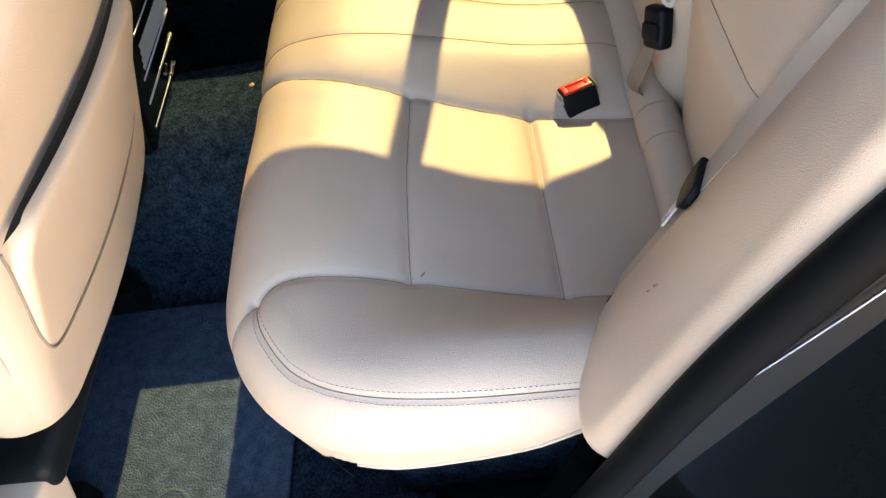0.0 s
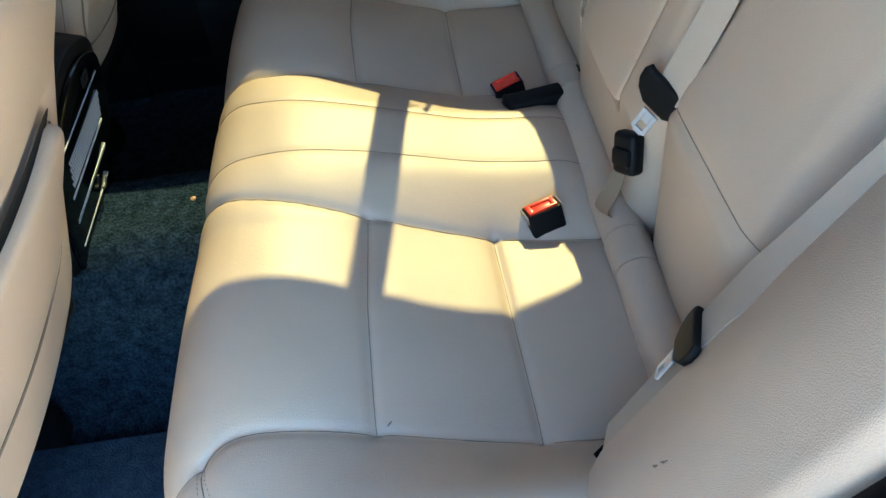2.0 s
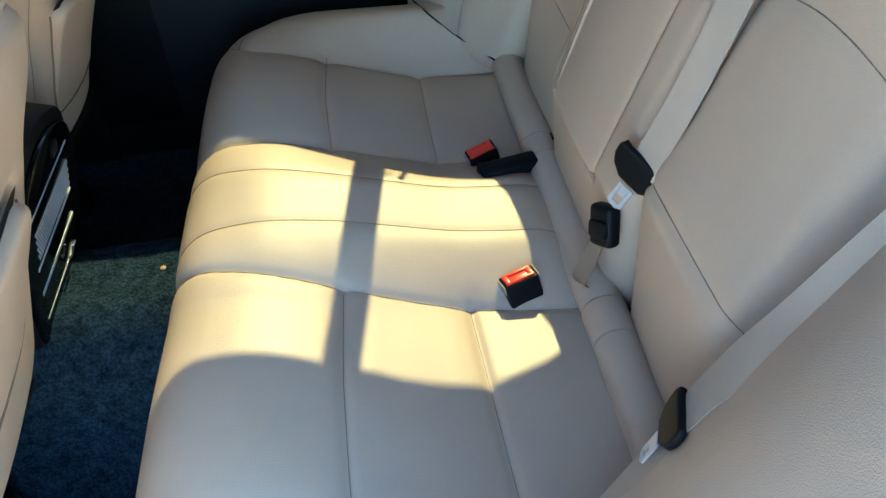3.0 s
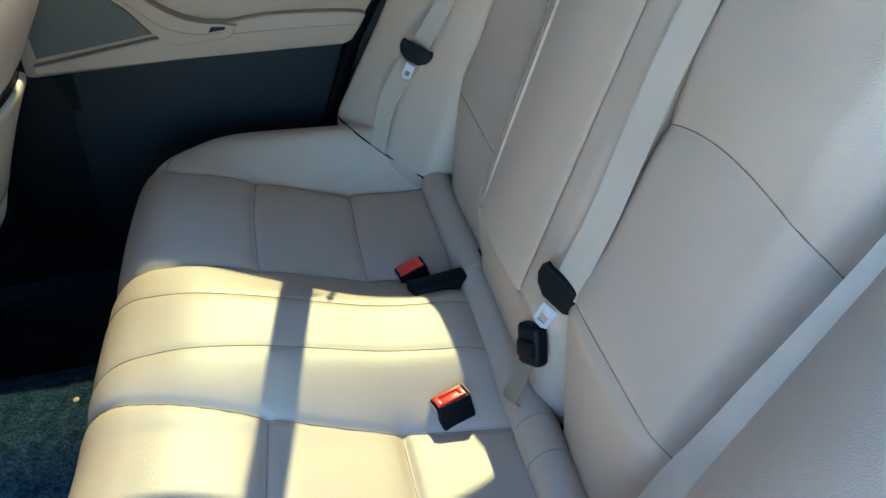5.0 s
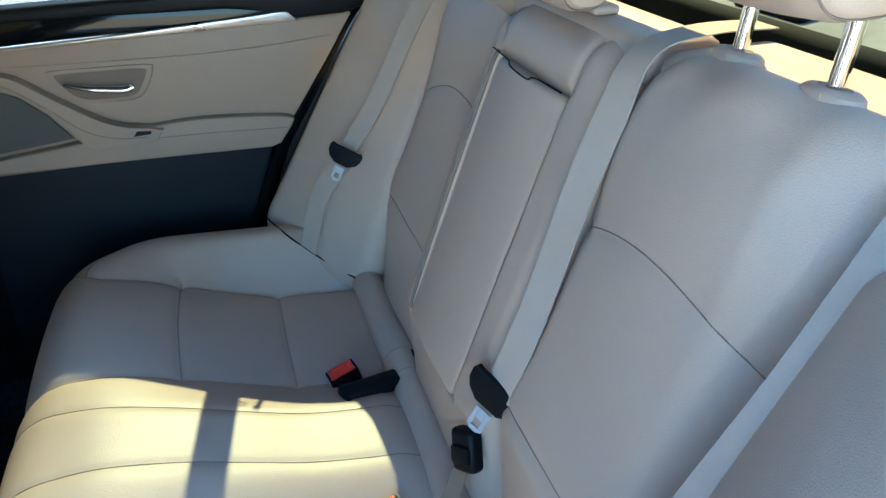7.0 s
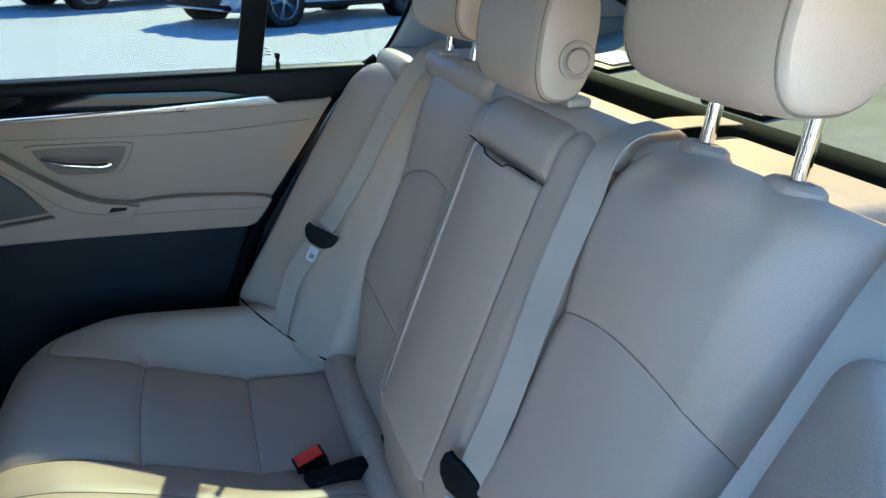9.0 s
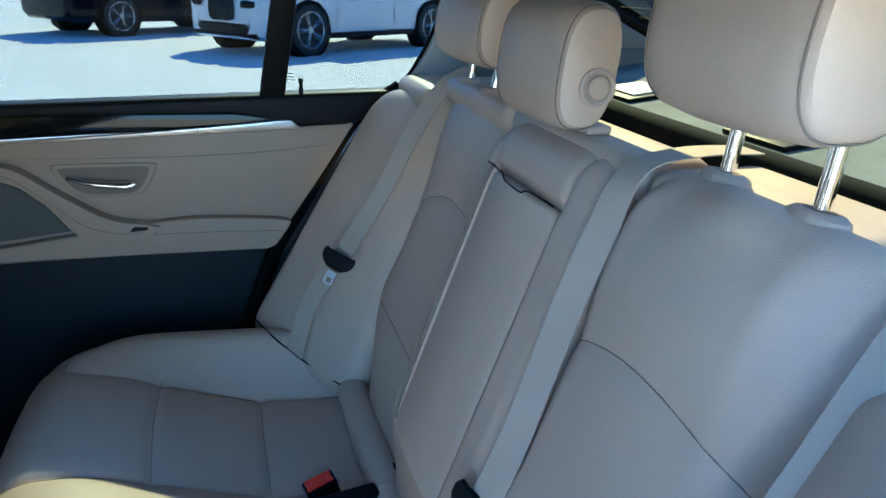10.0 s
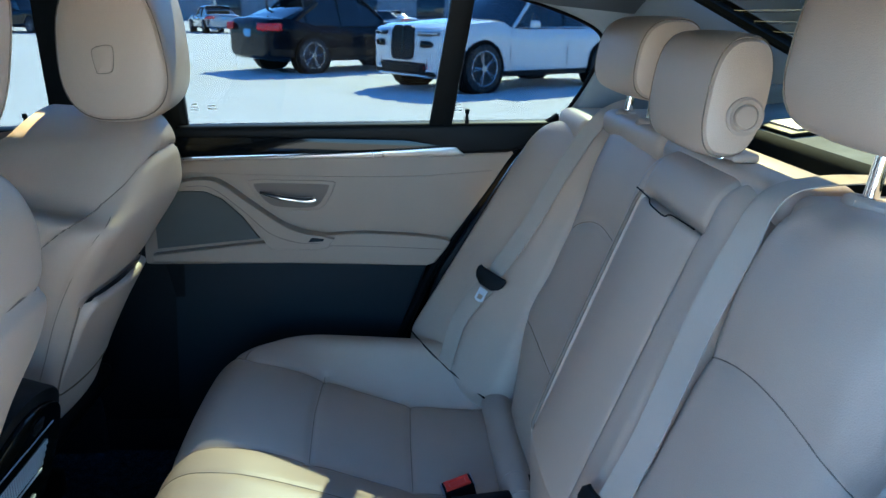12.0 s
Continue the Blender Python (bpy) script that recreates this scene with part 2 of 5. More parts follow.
class Pad:
    """An upholstered pad: a sheet laid over a rounded-off slab. Sheet coordinates (X, Y) equal the plan inside the rim and run on
    round the edge and down the skirt outside it. lift takes plan x, y and height z into the world."""

    def __init__(self, cx, cy, hx, hy, corner, edge, skirt, lift, height=None, seams=(), tuck=0.0):
        self.a = (cx, cy, hx, hy, corner, edge, skirt, tuck)
        self.lift, self.height = lift, height
        self.seams = seams

    def at(self, X, Y, out=0.0):
        cx, cy, hx, hy, rc, R, skirt, tuck = self.a
        X, Y = np.asarray(X, float), np.asarray(Y, float)
        px, py = X - cx, Y - cy
        qx, qy = np.abs(px) - hx + rc, np.abs(py) - hy + rc
        mx, my = np.maximum(qx, 0), np.maximum(qy, 0)
        ln = np.hypot(mx, my)
        d = ln + np.minimum(np.maximum(qx, qy), 0) - rc
        gx = np.where(ln > 1e-9, mx / np.maximum(ln, 1e-9), 0) * np.sign(px)
        gy = np.where(ln > 1e-9, my / np.maximum(ln, 1e-9), 0) * np.sign(py)
        o = np.maximum(d, 0)
        phi = np.minimum(o / R, math.pi / 2)
        down = np.maximum(o - R * math.pi / 2, 0)
        x = X - gx * o + gx * (R * np.sin(phi) - tuck * down)
        y = Y - gy * o + gy * (R * np.sin(phi) - tuck * down)
        z = -R * (1 - np.cos(phi)) - down
        if self.height is not None:
            hxx, hyy = X - gx * o * 0.6, Y - gy * o * 0.6
            z = z + self.height(hxx, hyy)
        sink = np.zeros_like(X) + out
        for line, depth, wide in self.seams:
            sd = seg_dist(X, Y, line)
            sink = sink - depth * np.exp(-(sd / wide) ** 2) - depth * 0.8 * np.exp(-(sd / (wide * 3.5)) ** 2)
        z = z + sink * np.cos(phi)
        x, y = x + gx * sink * np.sin(phi), y + gy * sink * np.sin(phi)
        return self.lift(x, y, z)

    def mesh(self, thing_ob, names, mats, which, res=0.006, labels=None):
        cx, cy, hx, hy, rc, R, skirt, tuck = self.a
        ext = R * math.pi / 2 + skirt
        nx, ny = int((2 * hx + 2 * ext) / res) + 1, int((2 * hy + 2 * ext) / res) + 1
        X, Y = np.meshgrid(np.linspace(cx - hx - ext, cx + hx + ext, nx), np.linspace(cy - hy - ext, cy + hy + ext, ny), indexing="ij")
        P = np.stack(self.at(X, Y), -1)
        du, dv = np.gradient(P, axis=0), np.gradient(P, axis=1)
        N = np.cross(du, dv)
        N /= np.maximum(np.linalg.norm(N, axis=-1, keepdims=True), 1e-9)
        outw = np.stack(self.at(X[nx // 2, ny // 2], Y[nx // 2, ny // 2], 0.01), -1) - P[nx // 2, ny // 2]
        flip = float(outw @ N[nx // 2, ny // 2]) < 0
        N = -N if flip else N
        idx = np.arange(nx * ny).reshape(nx, ny)
        quads = np.stack([idx[:-1, :-1], idx[1:, :-1], idx[1:, 1:], idx[:-1, 1:]], -1).reshape(-1, 4)
        quads = quads[:, ::-1] if flip else quads
        Xc, Yc = (0.25 * (A[:-1, :-1] + A[1:, :-1] + A[1:, 1:] + A[:-1, 1:]) for A in (X, Y))
        ids = which(Xc, Yc).reshape(-1) if which is not None else np.zeros(len(quads), int)
        P, N = P.reshape(-1, 3), N.reshape(-1, 3)
        made = []
        for k, nm in enumerate(names):
            q = quads[ids == k]
            if not len(q):
                continue
            used, inv = np.unique(q, return_inverse=True)
            me = bpy.data.meshes.new(nm)
            me.from_pydata(P[used].tolist(), [], inv.reshape(-1, 4).tolist())
            me.materials.append(mats[k] if isinstance(mats, (list, tuple)) else mats)
            me.polygons.foreach_set("use_smooth", [True] * len(me.polygons))
            me.normals_split_custom_set_from_vertices(N[used].tolist())
            ob = new(nm, me)
            ob.parent = thing_ob
            if labels and k in labels:
                tagged(ob, labels[k])
            made.append(ob)
        return made

    def line(self, pts, out=0.0):
        x, y, z = self.at([p[0] for p in pts], [p[1] for p in pts], out)
        return [Vector(v) for v in zip(np.broadcast_to(x, z.shape) if np.ndim(x) else x, y, z)]


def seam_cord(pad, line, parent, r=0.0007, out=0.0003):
    """A thin dark cord at a seam's bottom, its colour standing for the crease's shade."""
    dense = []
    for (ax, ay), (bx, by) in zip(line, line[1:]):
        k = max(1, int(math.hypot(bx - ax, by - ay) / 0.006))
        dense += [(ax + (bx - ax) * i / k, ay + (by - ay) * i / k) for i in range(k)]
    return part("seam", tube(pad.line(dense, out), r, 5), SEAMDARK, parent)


def stitches(pad, line, parent, step=0.0052, length=0.0034, thick=0.0008, out=0.0008, mat=None):
    """A row of thread stitches along a line of a pad, one mesh."""
    pts = [Vector(p) for p in line]
    run, dense = 0.0, []
    for a, b in zip(pts, pts[1:]):
        d = (b - a).length
        k = max(1, int(d / 0.0013))
        dense += [a.lerp(b, i / k) for i in range(k)]
    n = max(1, int(step / 0.0013))
    ln = max(1, int(length / 0.0013))
    bm = bmesh.new()
    w = pad.line(dense, out)
    for i in range(0, len(w) - ln, n):
        a, b = w[i], w[i + ln]
        if (b - a).length < 1e-6:
            continue
        tube([a, a.lerp(b, 0.5), b], [thick * 0.6, thick, thick * 0.6], 5, bm=bm)
    return part("stitching", bm, mat or THREAD, parent)

# ---- rear bench cushion ----
def plain(x, y, z):
    return x, y, z


PX = [-0.46, -0.40, -0.334, -0.25, -0.16, -0.08, 0.0, 0.08, 0.16, 0.3]
PZ = [0.685, 0.700, 0.708, 0.702, 0.672, 0.640, 0.613, 0.600, 0.594, 0.59]


SPAN = smooth_line(list(zip(PX, PZ)), 10)


def cushion_top(x, y):
    z = np.interp(x, [p[0] for p in SPAN], [p[1] for p in SPAN])
    ay = np.abs(y + 0.01)
    hump = sstep(0.190, 0.045, ay) * (0.004 + 0.036 * sstep(-0.4, 0.02, x) * sstep(0.22, 0.12, x))
    side = sstep(0.45, 0.56, ay) * np.maximum(0, (0.704 - 0.016 * sstep(-0.25, 0.16, x)) - z)
    puff = 0.008 * np.sin(np.clip((ay - 0.165) / 0.29, 0, 1) * math.pi)
    return z + hump + side + puff


def mirrored(line):
    return [(x, -y - 0.02) for x, y in line]


outer = smooth_line([(-0.318, -0.492), (-0.285, -0.466), (-0.23, -0.460), (-0.15, -0.460), (0.0, -0.465), (0.10, -0.468), (0.24, -0.47)], 6)
inner_l = smooth_line([(-0.62, -0.09), (-0.45, -0.10), (-0.344, -0.118), (-0.15, -0.150), (0.0, -0.165), (0.17, -0.178), (0.24, -0.178)], 6)
inner_r = smooth_line([(-0.62, 0.12), (-0.45, 0.13), (-0.33, 0.150), (-0.15, 0.162), (0.0, 0.165), (0.17, 0.160), (0.24, 0.16)], 6)
fr_l, re_l = [(-0.149, -0.46), (-0.151, -0.30), (-0.147, -0.150)], [(0.024, -0.465), (0.018, -0.32), (0.014, -0.163)]
fr_r, re_r = [(-0.157, 0.455), (-0.16, 0.30), (-0.155, 0.162)], [(0.012, 0.445), (0.010, 0.30), (0.012, 0.165)]
outer_r = mirrored(outer)
mid_a = smooth_line([(-0.62, 0.055), (-0.40, 0.072), (-0.25, 0.068), (-0.124, 0.060), (0.02, 0.048), (0.158, 0.046), (0.24, 0.046)], 6)
mid_b = smooth_line([(-0.62, -0.07), (-0.40, -0.062), (-0.25, -0.050), (-0.128, -0.046), (0.02, -0.052), (0.151, -0.058), (0.24, -0.058)], 6)
edge_l = smooth_line([(-0.318, -0.492), (-0.302, -0.535), (-0.265, -0.582), (-0.20, -0.612), (-0.10, -0.624), (0.05, -0.624), (0.24, -0.624)], 6)
edge_r = mirrored(edge_l)
front_l = smooth_line([(-0.318, -0.492), (-0.36, -0.52), (-0.44, -0.56), (-0.55, -0.60)], 5)
front_r = mirrored(front_l)

seat = thing("rear_bench_cushion", "beige leather rear bench cushion with stitched panels, partly sunlit", "car seat")
SEAM, WID = 0.0044, 0.0056
cushion = Pad(-0.07, -0.01, 0.23, 0.565, 0.13, 0.075, 0.12, plain, cushion_top,
              [(l, SEAM, WID) for l in (outer, outer_r, inner_l, inner_r, fr_l, fr_r, re_l, re_r)] + [(l, 0.0014, 0.0045) for l in (mid_a, mid_b, edge_l, edge_r, front_l, front_r)], tuck=0.12)


def yline(line, X):
    return np.interp(X, [p[0] for p in line], [p[1] for p in line])


# the lower hem of the cushion's side towards the doorway
HEM = [(-0.40, 0.40), (-0.30, 0.50)] + smooth_line([(-0.255, 0.583), (-0.20, 0.583), (-0.158, 0.579), (-0.110, 0.587), (-0.058, 0.602), (0.02, 0.640), (0.10, 0.640)], 6)
HEM_X, HEM_Z = [p[0] for p in HEM], [p[1] for p in HEM]


def cushion_panels(X, Y):
    ids = np.full(X.shape, 0)
    ol, orr, il, ir = (yline(l, X) for l in (outer, outer_r, inner_l, inner_r))
    ids = np.where(Y < il, 1, ids)
    ids = np.where(Y > ir, 4, ids)
    for base, sgn, fr, re in ((1, -1, fr_l, re_l), (4, 1, fr_r, re_r)):
        inset = (Y < il) if sgn < 0 else (Y > ir)
        ids = np.where(inset & (X > -0.150), base + 1, ids)
        ids = np.where(inset & (X > 0.014), base + 2, ids)
    ids = np.where((Y < ol) & (X > -0.318), 7, ids)
    ids = np.where((Y > orr) & (X > -0.318), 8, ids)
    el, er = yline(edge_l, X), yline(edge_r, X)
    ids = np.where(((Y < el) & (X > -0.318)) | ((Y < -0.50) & (X <= -0.318)), 9, ids)
    ids = np.where(((Y > er) & (X > -0.318)) | ((Y > 0.48) & (X <= -0.318)), 10, ids)
    xw, yw, zw = cushion.at(X, Y)
    ids = np.where((yw < -0.57) & (zw < np.interp(xw, HEM_X, HEM_Z)), -1, ids)
    ids = np.where((Y > yline(mid_a, X)) & (Y <= ir), 11, ids)
    ids = np.where((Y < yline(mid_b, X)) & (Y >= il), 12, ids)
    return ids


cushion.mesh(seat, ["center_panel", "front_panel", "insert_panel", "rear_panel", "front_panel", "insert_panel", "rear_panel", "side_bolster", "side_bolster", "side_panel", "side_panel", "center_edge_panel", "center_edge_panel"], LEATHER, cushion_panels, 0.0042)
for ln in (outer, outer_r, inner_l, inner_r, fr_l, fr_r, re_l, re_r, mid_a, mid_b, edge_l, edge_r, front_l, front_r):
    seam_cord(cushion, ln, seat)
hem = []
for xs in np.linspace(-0.250, 0.03, 60):
    ys = np.linspace(-0.60, -0.84, 240)
    xw, yw, zw = cushion.at(np.full(240, xs), ys)
    k = int(np.argmin(np.abs(zw - np.interp(xw, HEM_X, HEM_Z))))
    hem.append(Vector((xw[k], yw[k], zw[k])))
part("hem", tube(hem[::2], 0.0026, 8), LEATHER, seat)
for e in (edge_l, edge_r):
    for off in (-0.0065, 0.0065):
        ln = [(x + (0.0 if x > -0.25 else off * 0.6), y + (off if x > -0.31 else off * 0.5)) for x, y in e]
        stitches(cushion, ln, seat)


# ---- backrests ----
def back_lift(u, v, w):
    """u across the car, v up the backrest, w out of it towards the front."""
    return 0.175 + 0.339 * v - 0.941 * w, u, 0.742 + 0.941 * v + 0.339 * w


def backrest(y0, y1, seams, bump, label, posts=(), name="rear_seatback"):
    t = thing(name, label, "car seat", "rear backrests")
    lo, hi, R = -0.16, 0.505, 0.034
    def height(u, v):
        s = np.clip((u - y0) / (y1 - y0), 0, 1)
        edge = sstep(0.36, 0.46, np.abs(u)) if y0 > 0 else sstep(0.41, 0.50, np.abs(u)) * 1.5
        dip = sum(np.exp(-((u - q) / 0.040) ** 2) for q in posts) * sstep(0.44, 0.50, v) * 0.012
        return bump(u, v) + 0.010 * np.sin(s * math.pi) - 0.02 * edge - dip
    p = Pad((y0 + y1) / 2, (lo + hi) / 2, (y1 - y0) / 2 - R, (hi - lo) / 2 - R, 0.03, R, 0.13, back_lift, height, [(l, 0.0022, 0.0055) for l in seams])
    if y0 > 0:
        p.lift = lambda u, v, w: back_lift(u, v, w - 0.026)
    return t, p


def low_arch(X, Y, arch, low):
    a = np.interp(X, [p[0] for p in arch], [p[1] for p in arch])
    b = np.interp(X, [p[0] for p in low], [p[1] for p in low])
    return np.where(Y > a, 0, np.where(Y > b, 1, 2))


arch_l = smooth_line([(-0.56, 0.27), (-0.478, 0.312), (-0.397, 0.334), (-0.304, 0.337), (-0.216, 0.316), (-0.12, 0.27)], 6)
low_l = smooth_line([(-0.60, 0.10), (-0.46, 0.108), (-0.34, 0.110), (-0.23, 0.104), (-0.10, 0.10)], 4)
back_bump = lambda u, v: -0.40 * np.maximum(0.09 - v, 0) - 0.008 * sstep(0.10, 0.20, v) + 0.008 * sstep(0.30, 0.42, v) - 0.06 * np.maximum(v - 0.40, 0)
lb, lp = backrest(-0.512, -0.205, [arch_l, low_l], back_bump, "beige leather rear backrest with arched seam beside the sill", (-0.275, -0.395))
lp.mesh(lb, ["upper_panel", "lumbar_panel", "lower_panel"], [LEATHER, LEATHER_PERF, LEATHER], lambda X, Y: low_arch(X, Y, arch_l, low_l), 0.005)

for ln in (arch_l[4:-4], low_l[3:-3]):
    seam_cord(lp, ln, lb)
arch_r = smooth_line([(0.06, 0.26), (0.149, 0.306), (0.25, 0.322), (0.34, 0.30), (0.41, 0.26), (0.50, 0.2)], 6)
low_r = smooth_line([(0.05, 0.06), (0.20, 0.085), (0.319, 0.093), (0.40, 0.085), (0.52, 0.07)], 4)
back_bump_r = lambda u, v: back_bump(u, v) + 0.15 * np.maximum(0.09 - v, 0)
rb, rp = backrest(0.140, 0.470, [arch_r, low_r], back_bump_r, "beige leather rear backrest with arched seam beside the far door", (0.262, 0.375))
rp.mesh(rb, ["upper_panel", "lumbar_panel", "lower_panel"], [LEATHER, LEATHER_PERF, LEATHER], lambda X, Y: low_arch(X, Y, arch_r, low_r), 0.005)

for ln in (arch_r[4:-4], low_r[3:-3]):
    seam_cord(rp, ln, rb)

# the middle backrest with its folding armrest
mb = thing("middle_seatback", "beige leather middle backrest with folded-up armrest", "car seat", "rear backrests")
arm_y0, arm_y1, arm_lo, arm_hi = -0.115, 0.082, 0.022, 0.414
recess = lambda u, v: 0.004 - 0.42 * np.maximum(0.04 - v, 0) - 0.014 * sstep(arm_y0 - 0.006, arm_y0 + 0.004, u) * sstep(arm_y1 + 0.006, arm_y1 - 0.004, u) * sstep(arm_lo - 0.01, arm_lo + 0.004, v) * sstep(arm_hi + 0.006, arm_hi - 0.004, v)
mp = Pad(-0.0325, 0.165, 0.1675 - 0.045, 0.325 - 0.045, 0.03, 0.045, 0.12, back_lift, recess, [([(-0.118, 0.60), (-0.118, 0.418), (0.085, 0.418), (0.085, 0.60)], 0.003, 0.003)])
mp.mesh(mb, ["frame_panel", "head_panel"], LEATHER, lambda X, Y: np.where((Y > 0.418) & (X > -0.118) & (X < 0.085), 1, 0), 0.0045)
seam_cord(mp, [(-0.118, 0.56), (-0.118, 0.418)], mb)
seam_cord(mp, [(0.085, 0.56), (0.085, 0.418)], mb)
ap = Pad((arm_y0 + arm_y1) / 2, (arm_lo + arm_hi - 0.002) / 2, (arm_y1 - arm_y0) / 2 - 0.007, (arm_hi - arm_lo) / 2 - 0.008, 0.006, 0.006, 0.02, back_lift, lambda u, v: 0.0005 + 0.0075 * np.sin(np.clip((u - arm_y0) / 0.197, 0, 1) * math.pi))
armrest = ap.mesh(mb, ["folded_armrest"], LEATHER_PERF, None, 0.005)[0]
tagged(armrest, "beige leather armrest folded up into its recess")
# a wavy dark cord for the shaded gap under the lip over the armrest
lip_line = smooth_line([(0.083, 0.4165), (0.045, 0.4150), (0.028, 0.4135), (0.018, 0.4085), (-0.030, 0.4070), (-0.042, 0.4115), (-0.060, 0.4140), (-0.116, 0.4155)], 6)
part("pull_gap_shade", tube([Vector(back_lift(u, v, 0.0105)) for u, v in lip_line], 0.0010, 6, 1.0), RUBBER, armrest, "dark cord standing for the shaded gap over the pull lip")
part("piping", tube(mp.line(smooth_line([(0.086, 0.416), (0.0865, 0.30), (0.0865, 0.15), (0.085, 0.03)], 8), 0.0006), 0.0028, 8), SEAMDARK, mb)


# ---- side pads at the ends of the backrest ----
def side_pad(sign, name_label):
    t = thing("side_backrest_pad", name_label, "car seat", "side backrest pads")
    # corners: outer bottom, outer top, inner bottom, inner top
    ob, ot = Vector((-0.016, 0.672, 0.640)), Vector((0.282, 0.672, 1.155))
    ib, it = Vector((0.160, 0.405, 0.590)), Vector((0.388, 0.405, 1.180))
    if sign < 0:
        ob, ot = Vector((0.000, 0.668, 0.650)), Vector((0.200, 0.668, 1.160))
        ib, it = Vector((0.054, 0.490, 0.640)), Vector((0.350, 0.468, 1.180))
    def lift(u, v, w):
        u, v = np.asarray(u, float), np.asarray(v, float)
        uu, vv = u[..., None], v[..., None]
        A, B, C, D = (np.array(q) for q in (ib, ob, it, ot))
        Q = A * (1 - uu) * (1 - vv) + B * uu * (1 - vv) + C * (1 - uu) * vv + D * uu * vv
        n = np.array((ot - ib).cross(it - ob))
        n = n / np.linalg.norm(n)
        if n[0] > 0:
            n = -n
        Q = Q + n * np.asarray(w)[..., None]
        y = Q[..., 1] if sign > 0 else -Q[..., 1] - 0.02
        return Q[..., 0], y, Q[..., 2]
    k = (0.31, 0.56) if sign > 0 else (0.20, 0.56)
    def scaled(x, y, z):
        return lift(x / k[0], y / k[1], z)
    h = lambda u, v: (0.014 if sign > 0 else 0.016) * np.sin(np.clip(u / k[0], 0, 1) * math.pi) * sstep(0.62, 0.40, v)
    p = Pad(k[0] / 2, k[1] / 2, k[0] / 2 - (0.035 if sign > 0 else 0.018), k[1] / 2 - 0.035, 0.03, 0.035 if sign > 0 else 0.018, 0.10 if sign > 0 else 0.012, scaled, h)
    p.mesh(t, ["pad_cover"], LEATHER, None, 0.006)
    return t, p, scaled


side_r, side_rp, side_rl = side_pad(1, "beige leather backrest side pad against the far door")
side_l, side_lp, side_ll = side_pad(-1, "beige leather backrest side pad beside the open sill, small scuff")
part("pad_backing", prism([(0.13, 0.64), (0.40, 1.14), (0.52, 1.14), (0.30, 0.64)], lambda u, v, w: Vector((u, -0.655 + w, v)), 0.165, 0.008), LEATHER, side_l)


# ---- ground, floor, body shell ----
ground = part("ground", box((600, 600, 0.2), (0, 0, 0.02), 0), CONCRETE)
tagged(ground, "pale concrete car lot in full sun", "ground", "", "structure")

floor = thing("floor", "dark grey carpet over footwells and tunnel", "floor", "", "structure")
prof = smooth_line([(-0.78, 0.44), (-0.70, 0.345), (-0.62, 0.33), (-0.30, 0.33), (-0.19, 0.34), (-0.150, 0.42), (-0.128, 0.545), (-0.07, 0.598), (0.0, 0.602), (0.07, 0.598), (0.13, 0.545), (0.155, 0.42), (0.22, 0.34), (0.34, 0.33), (0.62, 0.33), (0.70, 0.345), (0.78, 0.44)], 8)
bm = bmesh.new()
nx = 60
rows = []
for i in range(nx + 1):
    x = -1.9 + 1.72 * i / nx
    rows.append([bm.verts.new((x, y, z + 0.004 * noise.noise(Vector((x * 9, y * 9, 0))))) for y, z in prof])
for r, q in zip(rows, rows[1:]):
    for k in range(len(prof) - 1):
        bm.faces.new((r[k], q[k], q[k + 1], r[k + 1]))
bmesh.ops.recalc_face_normals(bm, faces=bm.faces)
carpet = part("carpet", bm, CARPET, floor)
under = part("floor_pan", box((2.6, 1.52, 0.04), (-0.6, 0, 0.26), 0.01), BLACKP, floor)
mat_bm = box((0.46, 0.40, 0.010), (-0.62, -0.43, 0.341), 0.005, 3)
floor_mat = part("floor_mat", mat_bm, MATCARPET)
tagged(floor_mat, "dark grey carpet floor mat in the footwell", "floor mat")
bm = lathe([(0.0, 0.0), (0.030, 0.0), (0.030, 0.004), (0.026, 0.0055), (0.022, 0.004), (0.0, 0.004)], Matrix.Translation((-0.565, -0.585, 0.345)), 28)
part("fastener_disc", bm, MATCARPET, floor_mat)
crumb = part("crumb", lathe([(0.0, 0), (0.004, 0.001), (0.0045, 0.004), (0.0, 0.006)], Matrix.Translation((-0.420, 0.008, 0.600)), 7), material("tan_crumb", (0.5, 0.3, 0.15), 0.8))
tagged(crumb, "tiny tan crumb on the tunnel carpet", "crumb")

riser = part("seat_riser", box((0.40, 1.17, 0.25), (-0.03, -0.01, 0.445), 0.03, 3), CARPET)
tagged(riser, "dark carpeted riser under the rear bench", "riser", "", "structure")


def tumble(x, z, w):
    """The right side's window plane; w runs inwards."""
    return Vector((x, 0.700 - 0.30 * (z - 1.13) - w, z))


def tumble_l(x, z, w):
    v = tumble(x, z, w)
    return Vector((v.x, -v.y - 0.02, v.z))


# ceiling: a shallow vault
bm = bmesh.new()
rows = []
for i in range(25):
    x = -1.35 + 1.79 * i / 24
    h = 1.425 - 0.05 * ((x + 0.45) / 1.0) ** 2
    rows.append([bm.verts.new((x, 0.600 * math.sin(a) - 0.01, h + 0.045 - 0.015 * (math.sin(a)) ** 4 - 0.055 * sstep(-0.1, 0.3, x) * (math.sin(a)) ** 4 + 0.045 * sstep(-0.15, -0.30, x) * (math.sin(a)) ** 4)) for a in np.linspace(-math.pi / 2, math.pi / 2, 17)])
for r, q in zip(rows, rows[1:]):
    for k in range(16):
        bm.faces.new((r[k], r[k + 1], q[k + 1], q[k]))
got = bmesh.ops.extrude_face_region(bm, geom=bm.faces[:])
for v in got["geom"]:
    if isinstance(v, bmesh.types.BMVert):
        v.co.z += 0.035
